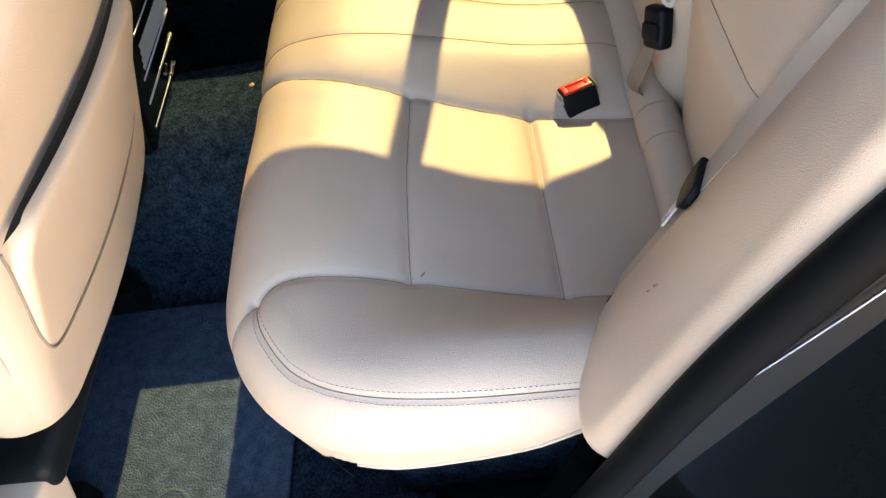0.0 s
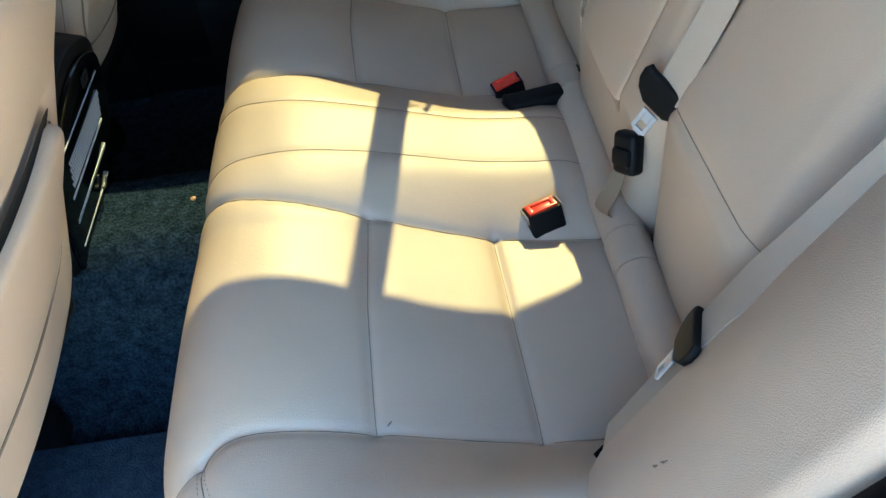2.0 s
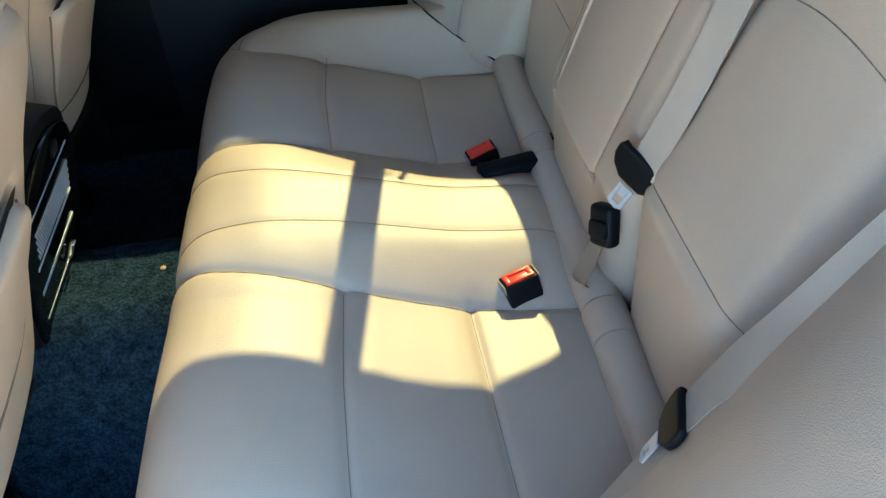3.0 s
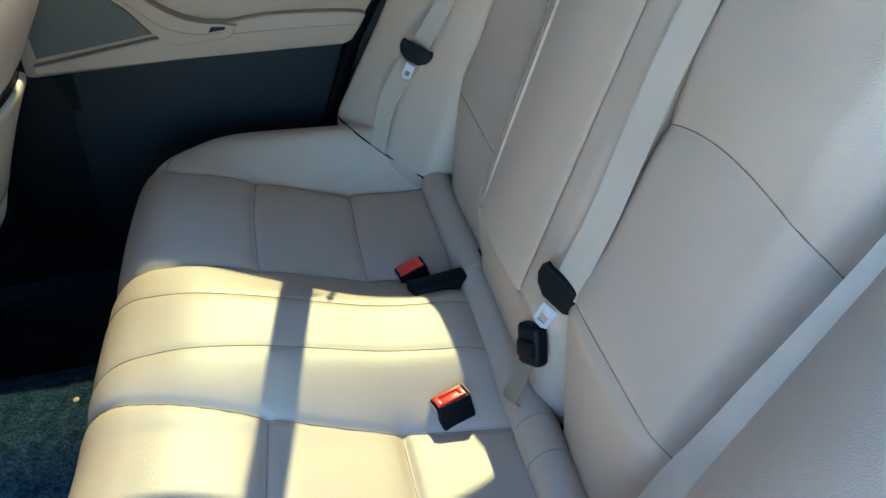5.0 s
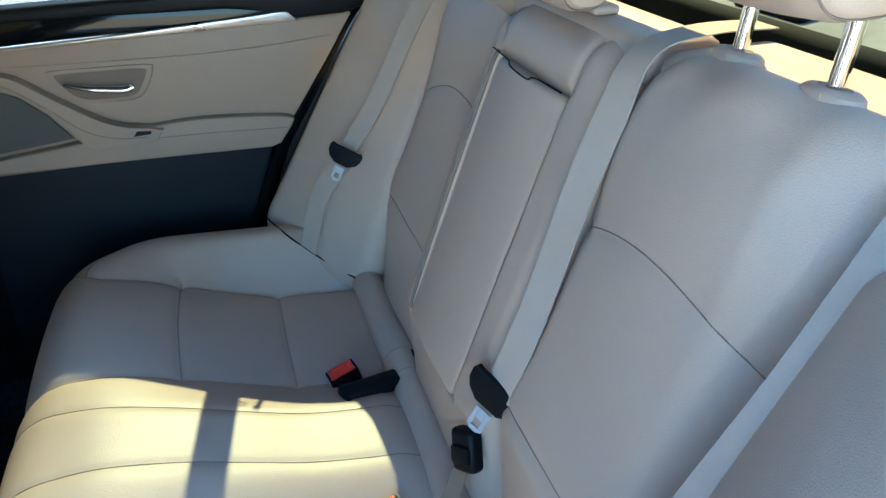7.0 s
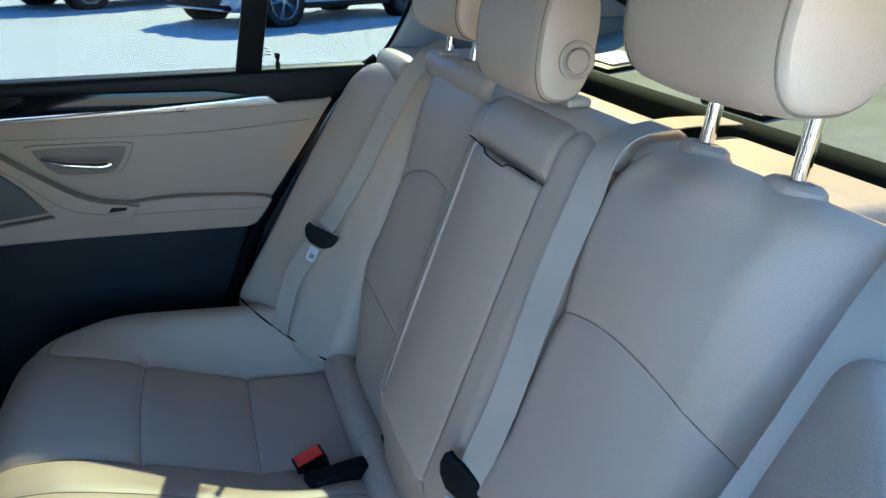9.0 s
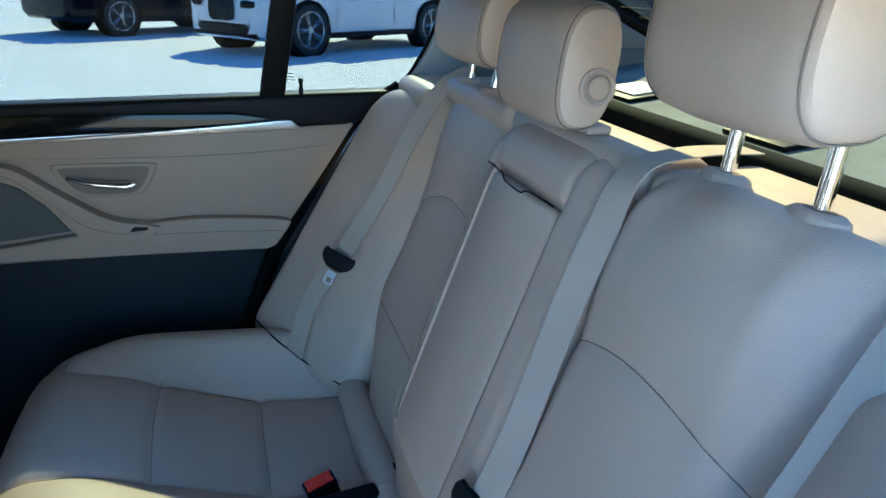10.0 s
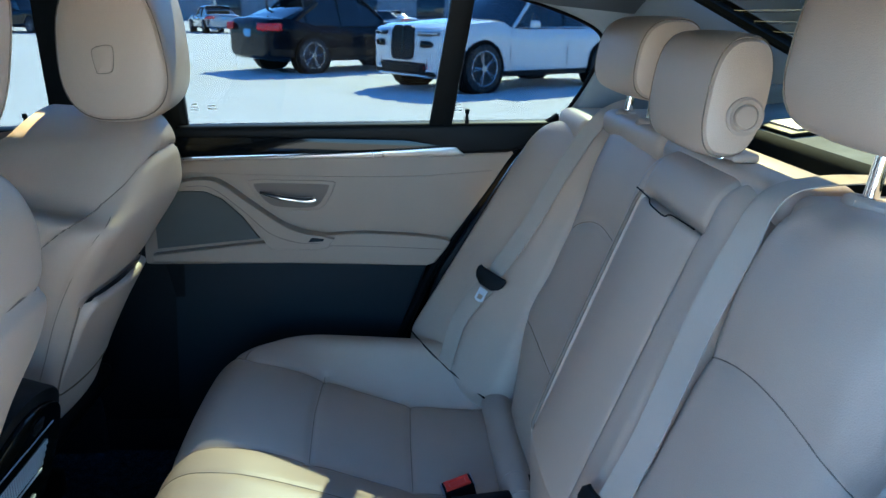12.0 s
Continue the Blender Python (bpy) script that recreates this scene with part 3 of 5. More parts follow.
bmesh.ops.recalc_face_normals(bm, faces=bm.faces)
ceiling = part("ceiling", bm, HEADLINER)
tagged(ceiling, "grey cloth headliner, kept dark to cut bounced light", "ceiling", "", "structure")
roof_bm = box((1.82, 1.20, 0.012), (-0.46, -0.01, 1.552), 0.005)
roof = part("roof_panel", roof_bm, PAINTBLACK)
tagged(roof, "black painted steel roof panel", "roof", "", "structure")

# ---- right rear door ----
def face_in(y):
    """Outlines in x, z on the right wall; depth runs inwards from y."""
    return lambda u, v, w: Vector((u, y - w, v))


door = thing("door_1", "closed rear door with beige trim, dark lower panel and tinted window", "door", "", "structure")
upper = [(-0.66, 0.82), (0.055, 0.825), (0.10, 0.870), (0.246, 1.072), (0.238, 1.080), (0.12, 1.072), (-0.66, 1.05)]
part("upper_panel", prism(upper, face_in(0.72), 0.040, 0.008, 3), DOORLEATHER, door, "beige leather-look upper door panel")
part("panel_crease", tube([(x, 0.679, z) for x, z in smooth_line([(-0.62, 1.030), (-0.2, 1.020), (0.02, 1.022), (0.19, 1.035)], 8)], 0.0012, 6), DOORLEATHER, door)
lower = [(-0.70, 0.30), (-0.02, 0.30), (-0.01, 0.62), (0.05, 0.80), (0.06, 0.835), (-0.70, 0.84)]
part("lower_panel", prism(lower, face_in(0.735), 0.035, 0.008), DARKPANEL, door, "dark grey plastic lower panel")
arm = smooth_line([(-0.535, 0.834), (-0.2, 0.831), (0.050, 0.826)], 4) + smooth_line([(0.068, 0.832), (0.096, 0.870), (0.096, 0.884), (0.05, 0.892), (-0.03, 0.898), (-0.10, 0.900), (-0.18, 0.894)], 4) + [(-0.30, 0.878), (-0.535, 0.850)]
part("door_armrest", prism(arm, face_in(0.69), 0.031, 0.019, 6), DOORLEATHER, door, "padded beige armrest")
part("armrest_seam", tube([(x, 0.6587, z) for x, z in smooth_line([(-0.16, 0.872), (-0.05, 0.870), (0.082, 0.864)], 6)], 0.0008, 5), SEAMDARK, door)
up = smooth_line([(-0.475, 1.008), (-0.43, 1.017), (-0.385, 1.012), (-0.323, 0.967), (-0.256, 0.920), (-0.215, 0.903), (-0.180, 0.897), (-0.148, 0.890)], 6)
dn = smooth_line([(-0.156, 0.880), (-0.170, 0.868), (-0.23, 0.866), (-0.280, 0.868), (-0.300, 0.890), (-0.325, 0.928), (-0.369, 0.976), (-0.41, 0.992), (-0.45, 0.994), (-0.475, 0.992)], 6)
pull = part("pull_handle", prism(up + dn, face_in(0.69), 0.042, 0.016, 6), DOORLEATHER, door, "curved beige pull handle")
part("pull_seam", tube([(x, 0.6477, z) for x, z in smooth_line([(-0.45, 1.003), (-0.40, 1.001), (-0.34, 0.955), (-0.285, 0.904), (-0.23, 0.883), (-0.18, 0.880)], 6)], 0.0008, 5), SEAMDARK, pull)
bm = prism([(-0.204, 0.883), (-0.172, 0.885), (-0.170, 0.891), (-0.196, 0.893)], face_in(0.656), 0.010, 0.002)
sw = part("window_switch", bm, BLACKP, door, "small black window switch")
part("switch_rocker", box((0.016, 0.006, 0.004), (-0.186, 0.6445, 0.888), 0.0015), DARKPANEL, sw)
ins = [(-0.53, 0.858), (-0.31, 0.882), (-0.345, 0.932), (-0.385, 0.970), (-0.42, 0.986), (-0.53, 0.988)]
part("speaker_insert", prism(ins, face_in(0.70), 0.024, 0.004), material("grey_green_cloth", (0.085, 0.082, 0.066), 0.8, grain=0.7, scale=1400, vary=0.12), door, "grey speaker cloth insert")
bez = smooth_line([(-0.330, 1.004), (-0.320, 1.012), (-0.24, 1.012), (-0.155, 1.010), (-0.147, 1.000), (-0.158, 0.975), (-0.175, 0.952), (-0.205, 0.945), (-0.27, 0.947), (-0.298, 0.958), (-0.318, 0.982)], 4, True)
bezel = part("handle_bezel", prism(bez, face_in(0.69), 0.013, 0.003, 2), DOORLEATHER, door)
# flat cup plate, coloured dark to stand for the shaded recess
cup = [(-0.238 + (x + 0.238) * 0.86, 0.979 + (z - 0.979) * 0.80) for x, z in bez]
part("handle_cup", prism(cup, face_in(0.68), 0.0035, 0.001, 1), material("shaded_cup_beige", (0.15, 0.108, 0.072), 0.6, vary=0.06), bezel)
lev = smooth_line([(-0.302, 0.989, 0.6), (-0.27, 0.980, 1.0), (-0.23, 0.974, 1.1), (-0.20, 0.972, 1.3), (-0.186, 0.976, 1.2)], 5)
part("door_lever", tube([(x, 0.662, z) for x, z, k in lev], [0.0062 * k for x, z, k in lev], 12, 0.8), CHROME, bezel, "chrome inner door lever")
sil = smooth_line([(-0.66, 1.045), (-0.45, 1.053), (-0.2, 1.060), (0.05, 1.066), (0.130, 1.069)], 5) + smooth_line([(0.115, 1.082), (0.098, 1.087), (0.0, 1.080), (-0.2, 1.067), (-0.45, 1.0565), (-0.66, 1.0485)], 5)
part("silver_strip", prism(sil, face_in(0.70), 0.030, 0.003, 2), WARMSATIN, door, "satin silver trim strip")
blk = [(-0.66, 1.050), (-0.2, 1.068), (0.09, 1.082), (0.095, 1.090), (0.0, 1.103), (-0.3, 1.106), (-0.66, 1.100)]
part("gloss_strip", prism(blk, face_in(0.70), 0.024, 0.005, 3), GLOSSBLACK, door, "gloss black trim strip")
sill = [(-0.68, 1.092), (-0.3, 1.097), (0.0, 1.095), (0.085, 1.080), (0.11, 1.070), (0.22, 1.074), (0.335, 1.105), (0.335, 1.142), (0.10, 1.136), (-0.45, 1.122), (-0.68, 1.118)]
part("window_ledge", prism(sill, face_in(0.735), 0.060, 0.010, 3), BLACKP, door, "black window ledge")
div = [(0.050, 1.11), (0.098, 1.11), (0.143, 1.45), (0.099, 1.45)]
part("window_divider", prism(div, tumble, 0.022, 0.004), BLACKP, door, "black window divider bar")
pane = [(-0.46, 1.10), (0.06, 1.10), (0.110, 1.475), (-0.20, 1.53), (-0.46, 1.53)]
p1 = part("window_pane", prism(pane, lambda u, v, w: tumble(u, v, w - 0.008), 0.004, 0), GLASS, door, "blue-tinted door glass")
quarter = [(0.085, 1.10), (0.36, 1.12), (0.43, 1.30), (0.35, 1.43), (0.12, 1.46)]
part("quarter_pane", prism(quarter, lambda u, v, w: tumble(u, v, w - 0.008), 0.004, 0), GLASS, door, "blue-tinted quarter glass")
bm = lathe([(0.0045, 0.0), (0.0045, 0.012), (0.003, 0.014), (0.0032, 0.020), (0.005, 0.022), (0.005, 0.030), (0.0, 0.032)], Matrix.Translation((0.132, 0.677, 1.136)), 14)
part("lock_pin", bm, BLACKP, door)
for (x0, z0, n) in ((-0.43, 1.155, 3), (-0.395, 1.158, 2), (0.113, 1.162, 3)):
    bm = bmesh.new()
    for k in range(n):
        box((0.018 - 0.004 * k, 0.0006, 0.0022), tumble(x0, z0 + 0.006 * k, 0.0), 0, bm=bm)
    part("glass_marking", bm, WHITEPRINT, door)

inner_r_ = part("inner_side_panel", prism([(0.02, 0.30), (0.03, 0.62), (0.085, 0.80), (0.25, 1.060), (0.33, 1.112), (0.60, 1.112), (0.60, 0.30)], face_in(0.745), 0.030, 0.004), BLACKP)
tagged(inner_r_, "black inner side panel between door and side pad", "side panel", "", "structure")
# pillars of the right side
cp = smooth_line([(0.314, 1.112), (0.330, 1.142), (0.360, 1.190), (0.385, 1.243), (0.398, 1.285), (0.395, 1.314), (0.378, 1.333), (0.338, 1.352), (0.28, 1.372), (0.20, 1.392), (0.14, 1.402)], 5) + [(0.14, 1.48), (0.46, 1.46), (0.80, 1.31), (1.12, 1.12), (1.12, 1.0), (0.318, 1.0)]
pillar = part("c_pillar", prism(cp, tumble, 0.03, 0.008, 3), PILLARCLOTH)
tagged(pillar, "grey cloth-covered rear roof pillar", "pillar", "", "structure")
bp = [(-0.70, 0.30), (-0.70, 1.44), (-0.452, 1.44), (-0.452, 1.10), (-0.50, 0.30)]
b_pil = part("b_pillar", prism(bp, lambda u, v, w: Vector((u, 0.735 - max(0, 0.30 * (v - 1.13)) - w, v)), 0.025, 0.006), BLACKP)
tagged(b_pil, "black middle door pillar", "pillar", "", "structure")
seal = part("window_seal", tube([tumble(x, z, 0.012) for x, z in cp[:51]], 0.006, 8), RUBBER, pillar)
door_seal = part("door_seal", tube([Vector((x, 0.690, z)) for x, z in smooth_line([(-0.02, 0.60), (0.01, 0.68), (0.062, 0.80), (0.11, 0.88), (0.18, 0.985), (0.247, 1.085), (0.33, 1.15)], 5)], 0.011, 8), RUBBER)
tagged(door_seal, "black rubber door seal", "seal", "", "structure")

# front right door, seen past the seat
fdoor = thing("door_2", "closed front passenger door with black ledge and tinted window", "door", "", "structure")
part("panel", prism([(-1.7, 0.83), (-0.69, 0.83), (-0.69, 1.05), (-1.7, 1.0)], face_in(0.735), 0.05, 0.008), DOORLEATHER, fdoor)
part("lower_panel", prism([(-1.7, 0.30), (-0.70, 0.30), (-0.70, 0.832), (-1.7, 0.832)], face_in(0.735), 0.04, 0.008), DARKPANEL, fdoor)
part("window_ledge", prism([(-1.7, 1.0), (-0.69, 1.045), (-0.69, 1.118), (-1.7, 1.08)], face_in(0.735), 0.06, 0.01), BLACKP, fdoor)
part("silver_strip", prism([(-1.7, 1.02), (-0.70, 1.045), (-0.70, 1.056), (-1.7, 1.030)], face_in(0.70), 0.03, 0.003), SATIN, fdoor)
part("window_pane", prism([(-1.7, 1.08), (-0.69, 1.10), (-0.69, 1.51), (-1.25, 1.49)], lambda u, v, w: tumble(u, v, w - 0.008), 0.004, 0), GLASS, fdoor)
part("lock_pin", lathe([(0.0045, 0.0), (0.0045, 0.012), (0.003, 0.014), (0.0032, 0.020), (0.005, 0.022), (0.005, 0.030), (0.0, 0.032)], Matrix.Translation((-0.765, 0.677, 1.115)), 14), BLACKP, fdoor)
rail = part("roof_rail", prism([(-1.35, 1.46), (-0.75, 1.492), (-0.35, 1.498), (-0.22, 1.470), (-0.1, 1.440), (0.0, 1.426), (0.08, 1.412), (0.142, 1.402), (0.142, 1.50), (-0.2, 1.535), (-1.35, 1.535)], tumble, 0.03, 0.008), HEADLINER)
tagged(rail, "grey roof rail trim over the windows", "roof rail", "", "structure")
outer_r_ = part("body_side", prism([(-1.9, 0.22), (1.6, 0.22), (1.6, 1.0), (0.9, 1.04), (-1.9, 1.0)], lambda u, v, w: Vector((u, 0.86 - w, v)), 0.10, 0.03), PAINTBLACK)
tagged(outer_r_, "black painted outer body side", "car body", "", "structure")

# rear: parcel shelf, rear window
shelf = thing("parcel_shelf", "pale grey cloth parcel shelf behind the rear seats, sunlit", "shelf", "", "structure")
rise = Euler((0, radians(-7), 0)).to_matrix()
part("shelf_panel", box((0.345, 1.30, 0.024), (0.7725, -0.01, 1.181), 0.008, 3, rise), SHELFCLOTH, shelf)
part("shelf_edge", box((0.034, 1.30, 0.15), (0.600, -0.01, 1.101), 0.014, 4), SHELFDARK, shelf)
for y in (-0.36, -0.02, 0.34):
    bm = box((0.095, 0.120, 0.008), (0.665, y, 1.1835), 0.003, 2, rise)
    c = part("anchor_cover", bm, BLACKP, shelf, "black child-seat anchor cover")
    part("anchor_plate", box((0.070, 0.095, 0.006), (0.668, y, 1.1890), 0.002, 2, rise), material("pale_plastic", (0.55, 0.55, 0.53), 0.4), c)
for yc in (-0.715, 0.695):
    part("shelf_side_trim", box((0.52, 0.15, 0.22), (0.86, yc, 1.120), 0.02, 3), SHELFCLOTH, shelf)
    part("trough_end", box((0.26, 0.15, 0.20), (0.53, yc, 1.055), 0.01, 2), BLACKP, shelf)
rw = thing("window_1", "sloping rear window with fine heating lines", "window", "", "structure")
def rear_glass(u, v, w):
    return Vector((0.455 + 0.91 * v + 0.41 * w, u, 1.445 - 0.41 * v + 0.91 * w))
part("pane", prism([(-0.58, 0.0), (0.56, 0.0), (0.66, 0.76), (-0.68, 0.76)], rear_glass, 0.004, 0), CLEARGLASS, rw)
for k in range(15):
    v = 0.05 + 0.045 * k
    part("heating_line", box((0.0006, 1.15, 0.0006), rear_glass(-0.01, v, -0.002), 0), BLACKP, rw)
for s in (-1, 1):
    a, b = rear_glass(s * 0.565 - 0.01, 0.0, -0.004), rear_glass(s * 0.665 - 0.01, 0.76, -0.004)
    part("frame_bar", tube([a, b], 0.012, 8), BLACKP, rw)
part("frame_bar", tube([rear_glass(-0.60, 0.012, -0.006), rear_glass(0.58, 0.012, -0.006)], 0.012, 8), BLACKP, rw)
part("frame_bar", tube([rear_glass(-0.68, 0.765, -0.004), rear_glass(0.66, 0.765, -0.004)], 0.014, 8), BLACKP, rw)
header = part("roof_header", box((0.05, 1.19, 0.085), (0.448, -0.01, 1.477), 0.012, 3), HEADLINER)
tagged(header, "grey cloth roof header over the rear window", "roof rail", "", "structure")
boot = part("boot_lid", box((0.55, 1.5, 0.05), (1.40, 0, 1.02), 0.02), PAINTBLACK)
tagged(boot, "black painted boot lid", "car body", "", "structure")

# ---- left side: sill, seal, wheel-arch body ----
cp_l = part("c_pillar", prism([(0.318, 1.0), (0.330, 1.150), (0.372, 1.225), (0.405, 1.285), (0.402, 1.325), (0.36, 1.36), (0.28, 1.388), (0.16, 1.398), (0.16, 1.46), (0.62, 1.42), (0.80, 1.31), (1.12, 1.12), (1.12, 1.0)], tumble_l, 0.03, 0.008), PILLARCLOTH)
tagged(cp_l, "grey cloth-covered rear roof pillar by the open door", "pillar", "", "structure")
bp_l = part("b_pillar", prism(bp, lambda u, v, w: Vector((u - 0.10, -0.755 + max(0, 0.30 * (v - 1.13)) + w, v)), 0.035, 0.006), BLACKP)
tagged(bp_l, "black middle door pillar by the open door", "pillar", "", "structure")
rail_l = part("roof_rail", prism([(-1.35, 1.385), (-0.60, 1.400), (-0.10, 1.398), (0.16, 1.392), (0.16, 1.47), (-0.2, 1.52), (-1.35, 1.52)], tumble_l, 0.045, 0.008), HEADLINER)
tagged(rail_l, "grey roof rail trim over the open doorway", "roof rail", "", "structure")
sill_l = part("door_sill", prism([(-0.62, 0.30), (-0.645, 0.455), (-0.66, 0.468), (-0.735, 0.462), (-0.80, 0.44), (-0.86, 0.42), (-0.90, 0.36), (-0.90, 0.28)], lambda u, v, w: Vector((-1.9 + w, u, v)), 1.97, 0.006), BLACKP)
tagged(sill_l, "black plastic door sill trim", "door sill", "", "structure")
arch = smooth_line([(-0.06, 0.30), (-0.01, 0.46), (0.02, 0.56), (0.05, 0.665), (0.105, 0.80), (0.165, 0.94), (0.225, 1.08), (0.28, 1.20)], 6)
seal_l = part("door_seal", tube([Vector((x + 0.002, -0.712, z)) for x, z in smooth_line([(-0.9, 0.475), (-0.2, 0.480), (-0.06, 0.510), (-0.005, 0.575), (0.034, 0.680), (0.092, 0.855), (0.146, 0.983), (0.205, 1.10), (0.26, 1.20)], 6)], 0.016, 10), RUBBER)
tagged(seal_l, "black rubber door seal along the open doorway", "seal", "", "structure")
bm = bmesh.new()
rows = [[bm.verts.new((x + dx, y, z + dz)) for x, z in arch] for dx, y, dz in ((-0.02, -0.655, 0.03), (0.0, -0.680, 0.004), (0.008, -0.690, -0.004), (0.035, -0.697, -0.03), (0.06, -0.712, -0.05), (0.10, -0.76, -0.07), (0.13, -0.83, -0.08), (0.17, -0.875, -0.09), (0.25, -0.895, -0.12), (0.60, -0.90, -0.20), (1.3, -0.88, -0.3))]
for r, q in zip(rows, rows[1:]):
    for k in range(len(r) - 1):
        bm.faces.new((r[k], r[k + 1], q[k + 1], q[k]))
bmesh.ops.recalc_face_normals(bm, faces=bm.faces)
got = bmesh.ops.solidify(bm, geom=bm.faces[:], thickness=0.003)
quarter_l = part("quarter_panel", bm, PAINTBLACK)
tagged(quarter_l, "gloss black painted body at the wheel arch", "car body", "", "structure")
lip = part("body_lip", tube([Vector((x + 0.012, -0.690, z - 0.02)) for x, z in arch], 0.006, 8), PAINTBLACK, quarter_l)
# thin satin tube stands for the highlight along the black body lip
part("lip_highlight", tube([Vector(p) for p in smooth_line([(0.100, -0.702, 0.797), (0.109, -0.704, 0.813), (0.135, -0.704, 0.855), (0.162, -0.704, 0.900), (0.188, -0.704, 0.945), (0.25, -0.702, 1.05)], 5)], [0.0005 + 0.0007 * min(1, k / 8) for k in range(26)], 6), SATIN, quarter_l)
inner_l_ = part("inner_side_panel", prism([(0.0, 0.30), (0.02, 0.60), (0.09, 0.80), (0.25, 1.14), (0.6, 1.14), (0.6, 0.30)], lambda u, v, w: Vector((u, -0.688 - w, v)), 0.012, 0.004), BLACKP)
tagged(inner_l_, "black inner side panel behind the seat pad", "side panel", "", "structure")
boot_wall = part("boot_wall", box((0.03, 1.44, 0.76), (0.53, -0.01, 0.68), 0.01), BLACKP)
tagged(boot_wall, "dark bulkhead behind the rear backrests", "bulkhead", "", "structure")
cowl = part("front_bulkhead", box((0.05, 1.5, 0.85), (-1.9, 0, 0.70), 0.02), BLACKP)
tagged(cowl, "dark bulkhead ahead of the front seats", "bulkhead", "", "structure")


# front left door and windscreen, closing the cabin; unseen, glass darkened to cut light
ldoor = thing("door_3", "closed front driver door with black ledge, unseen, window darkened to cut light", "door", "", "structure")
part("panel", prism([(-1.9, 0.30), (-0.80, 0.30), (-0.80, 1.06), (-1.9, 1.0)], lambda u, v, w: Vector((u, -0.755 + w, v)), 0.05, 0.008), DOORLEATHER, ldoor)
part("window_ledge", prism([(-1.9, 1.0), (-0.80, 1.06), (-0.80, 1.12), (-1.9, 1.08)], lambda u, v, w: Vector((u, -0.755 + w, v)), 0.06, 0.01), BLACKP, ldoor)
part("window_pane", prism([(-1.8, 1.08), (-0.80, 1.10), (-0.80, 1.46), (-1.30, 1.46)], lambda u, v, w: tumble_l(u, v, w - 0.008), 0.004, 0), DARKGLASS, ldoor)
screen = thing("window_2", "unseen raked windscreen tinted dark to cut light from ahead, dark upper band", "window", "", "structure")
part("pane", prism([(-0.66, 0.0), (0.64, 0.0), (0.58, 0.62), (-0.60, 0.62)], lambda u, v, w: Vector((-1.95 + 0.94 * v, u, 1.08 + 0.55 * v + w)), 0.004, 0), DARKGLASS, screen)
part("shade_band", prism([(-0.60, 0.53), (0.58, 0.53), (0.575, 0.63), (-0.595, 0.63)], lambda u, v, w: Vector((-1.95 + 0.94 * v, u, 1.078 + 0.55 * v - w)), 0.004, 0), BLACKP, screen)

# open left rear door, swung ahead of the doorway; unseen, added to block light
odoor = thing("door_4", "unseen black rear door standing open with beige inner trim", "door", "", "structure")
def swung(u, v, w):
    # u out from the hinge, v up, w to the rear
    a = radians(62)
    return Vector((-0.66 - math.cos(a) * u + math.sin(a) * w, -0.80 - math.sin(a) * u - math.cos(a) * w, v))
part("door_skin", prism([(0, 0.32), (0.95, 0.34), (1.02, 0.62), (1.06, 1.02), (0, 1.05)], swung, 0.05, 0.01), PAINTBLACK, odoor)
part("trim_panel", prism([(0.03, 0.40), (0.92, 0.42), (0.98, 0.66), (1.02, 1.05), (0.03, 1.06)], lambda u, v, w: swung(u, v, w + 0.052), 0.05, 0.012, 3), DOORLEATHER, odoor)
part("window_pane", prism([(0.03, 1.05), (1.0, 1.04), (0.80, 1.40), (0.10, 1.42)], lambda u, v, w: swung(u, v, w + 0.03), 0.004, 0), GLASS, odoor)
part("window_frame", tube([swung(u, v, 0.03) for u, v in smooth_line([(0.02, 1.05), (0.05, 1.38), (0.12, 1.43), (0.75, 1.42), (0.86, 1.36), (1.05, 1.04)], 5)], 0.028, 8), BLACKP, odoor)

